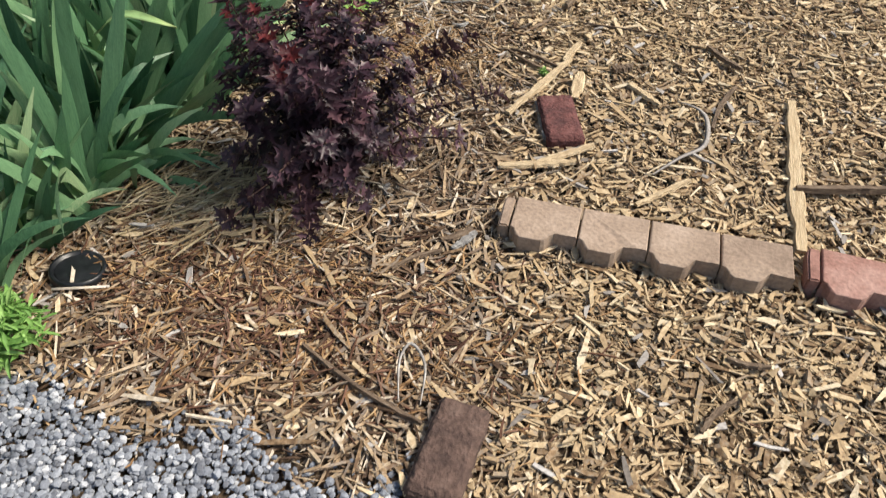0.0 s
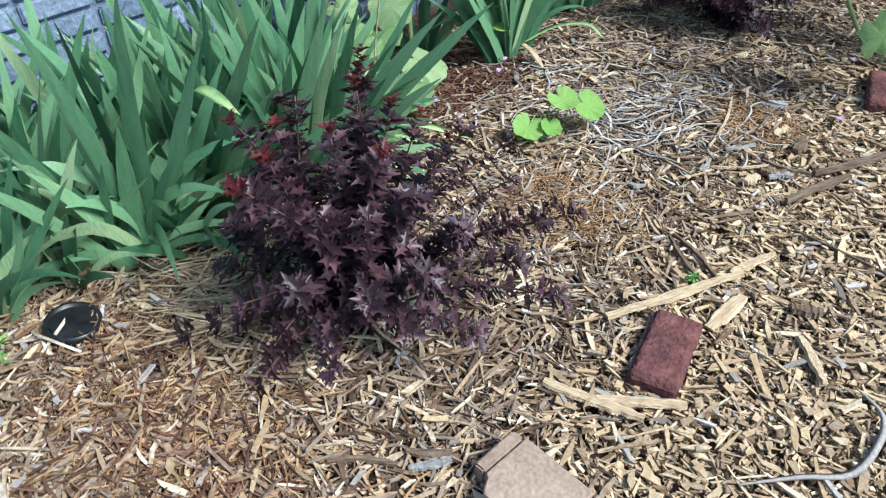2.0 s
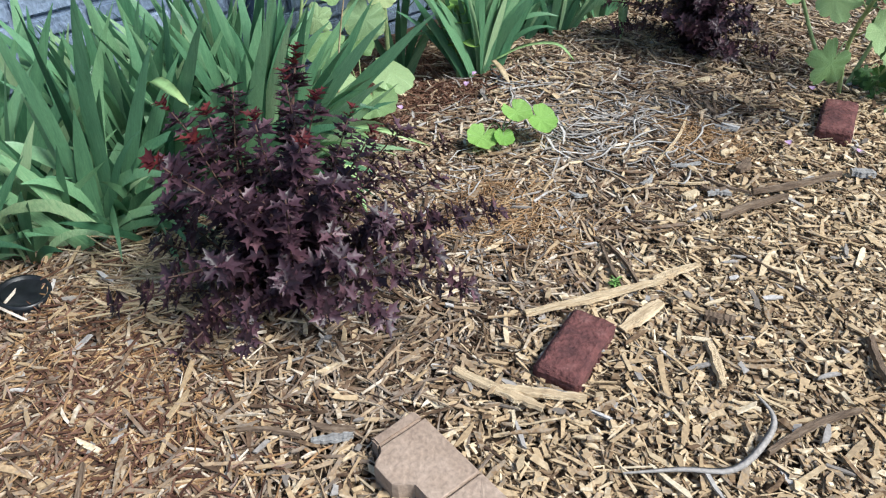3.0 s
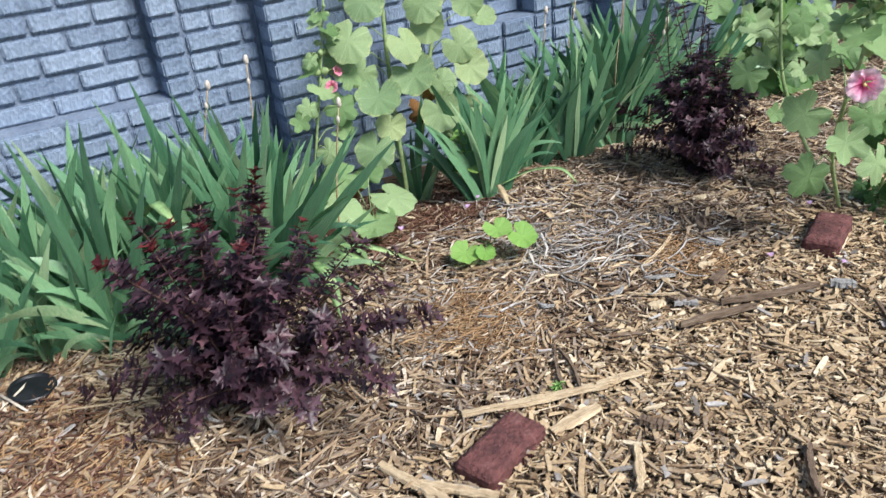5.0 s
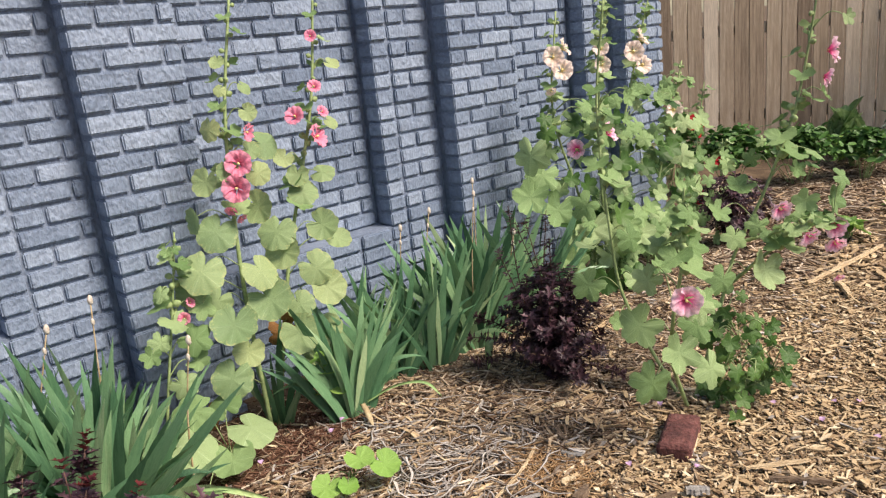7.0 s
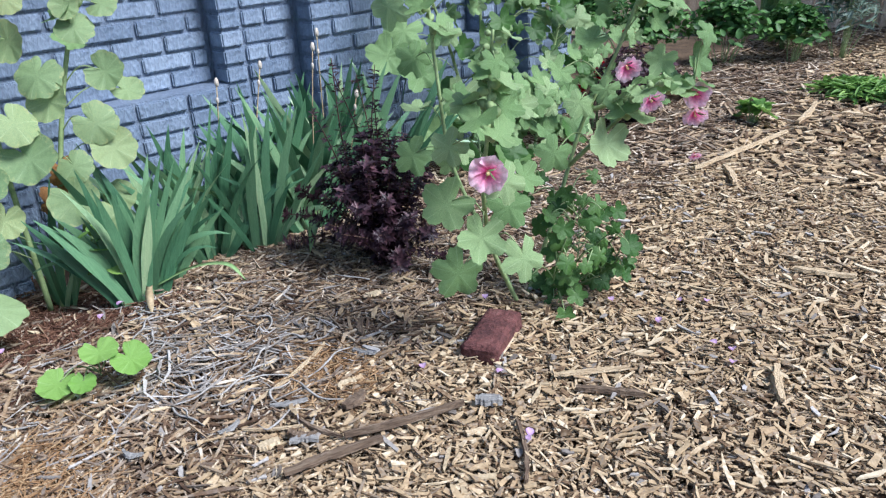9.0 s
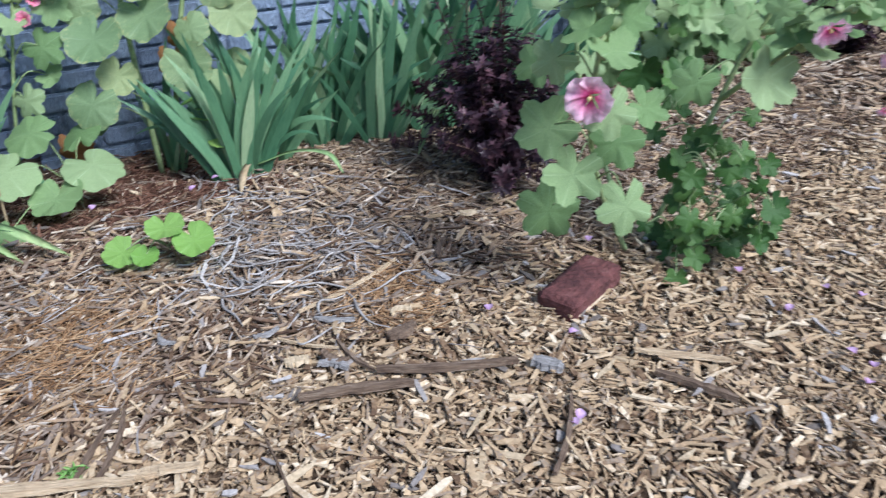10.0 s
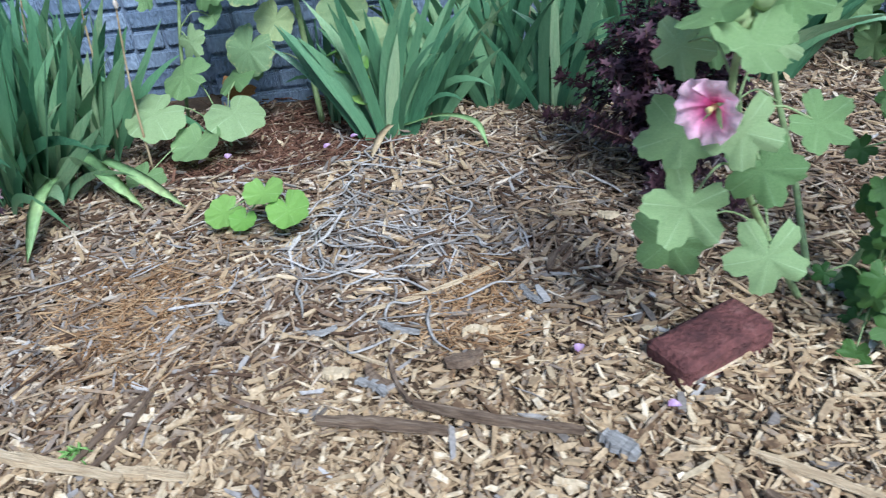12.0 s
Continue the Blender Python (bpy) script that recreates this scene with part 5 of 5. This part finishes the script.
# far end: stump, hedge, silver plants, grass, trees beyond the fence
t = thing("stump", (-1.3, 5.45, 0), "split grey tree stump among the plants", "stump")
for k, (dx, dy, h, a) in enumerate(((0, 0, 0.3, 6), (0.07, 0.05, 0.26, -8), (-0.06, 0.06, 0.22, 4))):
    verts, faces = tube(smoothpath([(dx, dy, -0.02), (dx * 1.2, dy * 1.2, h * 0.5), (dx * 1.5, dy * 1.5, h)], 4), 0.055, 0.045, 9)
    part("stub", mesh("stub", [p + noise.noise_vector(p * 14) * 0.008 for p in verts], faces, CEDAR, False), t)
for i, (x, y, rx, ry, rz, n) in enumerate(((-1.55, 6.1, 0.4, 0.35, 0.42, 700), (-1.25, 6.45, 0.42, 0.35, 0.38, 700), (-1.9, 5.95, 0.35, 0.35, 0.5, 500), (-0.95, 6.75, 0.35, 0.3, 0.34, 500), (-2.2, 6.3, 0.4, 0.3, 0.5, 450))):
    mound("hedge_plant", (x, y, -0.01), (rx, ry, rz), n, 0.055, GREENS, "low dark green leafy groundcover before the fence", "groundcover", group="groundcover before the fence")
mound("silver_plant", (-0.75, 7.0, -0.01), (0.3, 0.3, 0.5), 500, 0.07, SILVER, "silver-grey feathery plant by the fence", "plant", STRIPLET)
t = thing("broad_leaf_plant", (-1.3, 7.3, -0.01), "upright plant with broad soft green leaves", "plant")
BROAD = mesh("leaf", [(0.13 * x / 0.3, y * 0.34, z * 0.34) for x, y, z in OVALET], LEAFLET_FACES, LEAFG)
for k in range(13):
    a = k * 2.4
    part("leaf", BROAD, t, facing((0.06 * math.cos(a), 0.06 * math.sin(a), 0.02 + 0.014 * k), (math.cos(a), math.sin(a), 0.5), (math.cos(a) * 0.45, math.sin(a) * 0.45, 1), R.uniform(0.85, 1.1)))
part("stem", mesh("stem", *tube(smoothpath([(0, 0, 0), (0, 0, 0.12), (0, 0, 0.24)], 4), 0.012, 0.006), STEM), t)
mound("grass_patch", (-0.25, 6.1, -0.01), (0.45, 0.3, 0.07), 900, 0.08, LIGHTG, "patch of short green grass in the mulch", "grass", STRIPLET, 1.2)
mound("weed", (-0.47, 5.3, -0.01), (0.1, 0.1, 0.1), 40, 0.07, LIGHTG, "small green weed growing in the chips", "weed")
mound("bush", (-0.5, 7.75, -0.01), (0.45, 0.4, 1.5), 1500, 0.09, GREENS, "tall leafy green bush at the end of the fence", "bush")
mound("weed", (-1.15, 7.1, -0.01), (0.2, 0.2, 0.2), 80, 0.09, LIGHTG, "light green weeds at the edge of the chips", "weed")
mound("weed", (0.048, 1.985, -0.01), (0.022, 0.022, 0.035), 46, 0.016, FEATHER, "tiny feathery green weed between wood chips", "weed", STRIPLET)
mound("feathery_plant", (-0.77, 0.765, -0.01), (0.11, 0.11, 0.12), 900, 0.035, FEATHER, "feathery bright green plant by the gravel", "plant", STRIPLET)
mound("leafy_stem", (-1.02, 2.44, -0.01), (0.045, 0.05, 0.26), 34, 0.05, LIGHTG, "leafy light green shoot beside the iris", "plant")


def tree(base, height, radii, count):
    t = thing("tree", base, "leafy green tree beyond the end of the fence", "tree", "trees beyond the fence")
    limbs = [tube(smoothpath([(0, 0, -0.05), (0.05, 0.03, height * 0.4), (0.1, 0, height * 0.8)], 5), 0.09, 0.03, 8)]
    P, N, T, S = [], [], [], []
    for k in range(16):
        a, h = k * 2.4, height * (0.2 + 0.7 * k / 16)
        e = Vector((math.cos(a) * radii * R.uniform(0.6, 1), math.sin(a) * radii * R.uniform(0.6, 1), h + R.uniform(0.1, 0.5)))
        path = smoothpath([(0.05, 0.02, h * 0.8), e * 0.5 + Vector((0, 0, h * 0.45)), e], 6)
        limbs.append(tube(path, 0.025, 0.006, 5))
        for _ in range(count // 16):
            q = R.choice(path[4:]) + Vector((R.gauss(0, 0.16), R.gauss(0, 0.16), R.gauss(0, 0.16)))
            P.append(q), N.append((R.gauss(0, 0.5), R.gauss(0, 0.5), 1)), T.append((R.gauss(0, 1), R.gauss(0, 1), R.gauss(-0.2, 0.5))), S.append(R.uniform(0.06, 0.12))
    part("trunk", mesh("trunk", *merged(limbs), TWIG), t)
    tagged(part("crown", mesh("crown", *leaflet_mesh(P, N, T, S, OVALET), GREENS), t), kind="stuff")


for x, y, h in ((-0.15, 8.6, 2.2), (0.6, 9.3, 2.6), (1.6, 10.2, 3.0), (0.25, 9.9, 3.0)):
    tree((x, y, 0), h, 0.6, 1500)


# sticks, splinters and fallen petals
def stick(place, turn, length, width, thick, material, label, bend=0.01, name="stick", group="sticks and splinters on the mulch"):
    n = 15
    rr = random.Random(int(place[0] * 1000) + int(place[1] * 100))
    verts, faces = [], []
    for i in range(n):
        t = i / (n - 1)
        w = width * (0.55 + 0.45 * math.sin(math.pi * min(1, max(0.08, t * 0.9 + 0.06)))) * 0.5 * rr.uniform(0.7, 1.15)
        c = Vector(((t - 0.5) * length, bend * math.sin(t * 3.1) + rr.uniform(-1, 1) * width * 0.05, thick * 0.5 + rr.uniform(0, 0.25) * thick))
        verts += [c + Vector((0, w, -thick * 0.4)), c + Vector((0, w * 0.8, thick * 0.45)), c + Vector((0, -w * 0.7, thick * 0.5)), c + Vector((0, -w, -thick * 0.4))]
    for i in range(n - 1):
        faces += [(i * 4 + k, i * 4 + (k + 1) % 4, i * 4 + 4 + (k + 1) % 4, i * 4 + 4 + k) for k in range(4)]
    faces += [(3, 2, 1, 0), tuple(range(n * 4 - 4, n * 4))]
    return solid(name, mesh(name, verts, faces, material, False), pose(*place, 0, 0, turn), label, name.split("_")[-1], group)


STICKS = (
    ("wood_strip", 0.712, 1.735, 90, 0.58, 0.042, 0.01, PLANKW, "long pale split wood strip on the chips"),
    ("wood_strip", 0.052, 1.92, 69, 0.33, 0.024, 0.01, PLANKW, "pale split wood strip behind a brick"),
    ("wood_strip", 0.15, 1.95, 90, 0.13, 0.036, 0.006, PLANKW, "flat tan bark strip behind a brick"),
    ("wood_strip", 0.105, 1.585, 20, 0.19, 0.026, 0.008, PLANKW, "pale splintered wood piece before a brick"),
    ("wood_strip", 0.165, 1.64, 41, 0.17, 0.026, 0.007, PLANKW, "pale splintered wood piece before a brick"),
    ("stick", -0.255, 2.577, 110, 0.28, 0.009, 0.008, PLANKW, "straight pale stick across the leaf litter"),
    ("stick", 0.092, 2.643, 68, 0.27, 0.016, 0.015, TWIG, "rough brown stick lying on the chips"),
    ("stick", 0.08, 2.465, 74, 0.21, 0.02, 0.015, TWIG, "rough brown bark stick on the chips"),
    ("stick", 0.35, 3.02, 33, 0.15, 0.02, 0.012, TWIG, "short dark forked stick on the chips"),
    ("wood_strip", 0.27, 3.06, 52, 0.18, 0.018, 0.007, PLANKW, "thin pale wood strip on the chips"),
    ("stick", 0.336, 2.74, -43, 0.19, 0.012, 0.009, TWIG, "brown twig on wood chips"),
    ("stick", -0.09, 0.87, -21, 0.29, 0.012, 0.01, TWIG, "thin brown twig near the gravel"),
    ("stick", 0.41, 1.562, 47, 0.17, 0.018, 0.008, PLANKW, "pale splinter behind the edging"),
    ("stick", 0.832, 1.69, 16, 0.26, 0.02, 0.016, TWIG, "grey branch lying on the chips"),
    ("stick", 0.602, 1.112, 1, 0.08, 0.014, 0.009, TWIG, "short dark twig on wood chips"),
    ("stick", 0.55, 0.975, 56, 0.1, 0.014, 0.009, TWIG, "short dark twig on wood chips"),
    ("bark_chip", -0.02, 1.3, 45, 0.08, 0.02, 0.006, TWIG, "grey weathered wood chip by the edging"),
    ("bark_chip", -0.08, 1.2, 43, 0.12, 0.014, 0.006, TWIG, "grey weathered wood shred in the mulch"),
    ("bark_chip", -0.3, 2.83, -36, 0.09, 0.02, 0.006, TWIG, "grey weathered wood chip in the mulch"),
    ("bark_chip", -0.036, 2.464, 33, 0.06, 0.026, 0.008, TWIG, "grey weathered wood chip in the mulch"),
    ("stick", 0.0, 2.03, 149, 0.16, 0.011, 0.008, TWIG, "thin grey stick beside a green weed"),
    ("stick", 0.23, 2.285, 0, 0.23, 0.006, 0.006, TWIG, "thin dark twig on wood chips"),
    ("wood_strip", 0.331, 1.952, -41, 0.12, 0.022, 0.008, PLANKW, "tan bark piece on wood chips"),
    ("stick", 0.54, 1.95, 75, 0.22, 0.014, 0.01, TWIG, "brown twig on wood chips"),
    ("stick", 0.534, 2.2, -46, 0.14, 0.018, 0.012, TWIG, "dark bark stick on wood chips"),
    ("stick", 0.26, 2.066, 32, 0.06, 0.03, 0.012, TWIG, "grey bark lump on wood chips"),
    ("stick", 0.01, 2.05, -22, 0.16, 0.011, 0.009, TWIG, "straight grey stick beside the plank"),
    ("wood_strip", 0.11, 2.115, 75, 0.12, 0.02, 0.008, PLANKW, "brown weathered wood strip beside the plank"),
    ("bark_chip", 0.178, 2.812, 40, 0.06, 0.034, 0.014, GREYW, "weathered grey lump of wood on the chips"),
    ("bark_chip", -0.047, 2.609, 100, 0.065, 0.034, 0.014, TWIG, "dark brown lump of bark on the mulch"),
    ("bark_chip", -0.009, 2.451, 50, 0.06, 0.024, 0.008, GREYW, "smooth grey wood chip on the mulch"),
    ("bark_chip", -0.198, 2.755, 25, 0.065, 0.018, 0.006, GREYW, "smooth grey wood chip on the mulch"),
    ("bark_chip", -0.173, 2.365, 98, 0.055, 0.016, 0.006, GREYW, "smooth grey wood chip on the mulch"),
    ("bark_chip", -0.152, 2.505, 60, 0.085, 0.016, 0.006, GREYW, "grey weathered wood shred on the mulch"),
    ("bark_chip", -0.243, 2.182, 30, 0.05, 0.016, 0.006, GREYW, "grey weathered wood shred on the mulch"),
    ("bark_chip", 0.003, 1.282, 60, 0.075, 0.02, 0.008, GREYW, "smooth grey wood chip by the edging"),
    ("bark_chip", -0.054, 2.393, 80, 0.045, 0.03, 0.01, PALEW, "thick pale wood chip on the mulch"),
    ("bark_chip", -0.11, 2.637, 85, 0.045, 0.022, 0.007, PALEW, "thick pale wood chip on the mulch"),
    ("bark_chip", -0.428, 2.965, 75, 0.045, 0.025, 0.008, PALEW, "thick pale wood chip on the mulch"),
    ("stick", -0.1, 2.43, 50, 0.13, 0.008, 0.006, PLANKW, "thin tan stick curving over the mulch"),
    ("stick", -0.02, 2.5, 15, 0.12, 0.01, 0.008, TWIG, "thin brown stick on the mulch"),
    ("stick", -0.273, 4.83, 86, 0.7, 0.022, 0.014, PLANKW, "long pale branch lying at the path edge"),
    ("stick", -0.32, 5.55, 102, 0.4, 0.03, 0.016, PLANKW, "pale branch lying at the path edge"),
    ("stick", -0.16, 4.5, -52, 0.22, 0.03, 0.012, PLANKW, "pale wood piece at the path edge"),
    ("wood_strip", 0.45, 3.9, 20, 0.16, 0.03, 0.01, PLANKW, "pale wood piece on the path"),
    ("wood_strip", 0.6, 3.3, -60, 0.14, 0.024, 0.01, PLANKW, "pale wood piece on the path"))
for name, x, y, turn, length, width, thick, material, label in STICKS:
    stick((x, y, 0.014), turn, length, width, thick, material, label, (0.003 if name == "wood_strip" else 0.012) * R.uniform(-1, 1), name)
for x, y, a in ((-0.879, 2.354, 40), (-0.922, 2.42, 10), (-0.887, 2.102, 80), (-0.878, 2.031, 20), (-0.024, 2.8, 60), (0.117, 2.903, 0), (-0.158, 3.149, 50), (0.264, 3.348, 20), (0.297, 3.525, 20), (0.245, 3.487, 70), (0.466, 3.348, 30), (0.49, 3.297, 15), (0.422, 3.351, 80), (0.322, 2.779, 40), (0.109, 3.367, 60), (0.335, 2.77, 95), (-0.06, 3.42, 30)):
    p = [Vector(q) * 0.022 for q in OVALET]
    solid("fallen_petal", mesh("fallen_petal", [Vector((q.x * 1.4, q.y, abs(q.x) * 0.9 + 0.004)) for q in p], LEAFLET_FACES, LILAC), pose(x, y, 0.018, R.uniform(-15, 15), R.uniform(-15, 15), a), "fallen lilac-pink petal on the mulch", "petal", "fallen petals")
curls = []
for k in range(52):
    x, y = (-0.94 + 0.018 * k * R.uniform(0.9, 1.1), 2.49 - 0.0046 * k + R.gauss(0, 0.022)) if k < 34 else (R.gauss(-0.36, 0.13), R.gauss(2.5, 0.1))
    a, d = (R.gauss(-0.2, 0.6) if k < 34 else R.uniform(0, math.tau)), R.uniform(0.025, 0.05)
    p = [Vector((x, y, 0.016))]
    for _ in range(4):
        a += R.gauss(0, 0.5)
        p.append(p[-1] + Vector((math.cos(a) * d, math.sin(a) * d, R.uniform(-0.006, 0.009))))
    curls.append(tuple(tuple(q) for q in p))
for pts in (*curls, ((0.38, 1.62, 0.02), (0.44, 1.7, 0.024), (0.495, 1.77, 0.02), (0.497, 1.86, 0.028), (0.474, 1.92, 0.022), (0.42, 1.945, 0.02)), ((-0.009, 0.85, 0.018), (-0.032, 0.93, 0.03), (-0.02, 0.967, 0.04), (0.018, 0.93, 0.034), (0.031, 0.855, 0.018))):
    path = smoothpath(pts, 4)
    verts, faces = [], []
    for i, p in enumerate(path):
        w = (0.0036 if len(pts) == 5 else 0.007) * math.sin(math.pi * (0.1 + 0.8 * i / (len(path) - 1)))
        d = (path[min(i + 1, len(path) - 1)] - path[max(i - 1, 0)]).normalized()
        s = d.cross(Vector((0, 0, 1))) * w
        verts += [p + s, p + Vector((0, 0, 0.002)), p - s, p - Vector((0, 0, 0.001))]
    for i in range(len(path) - 1):
        faces += [(i * 4 + k, i * 4 + (k + 1) % 4, i * 4 + 4 + (k + 1) % 4, i * 4 + 4 + k) for k in range(4)]
    solid("curled_leaf", mesh("curled_leaf", verts, faces, CURL if len(pts) == 5 else LITTER), Matrix(), "curled grey dry leaf strip on the chips", "leaf", "curled dry leaves")

# bricks of the wall last
wall()
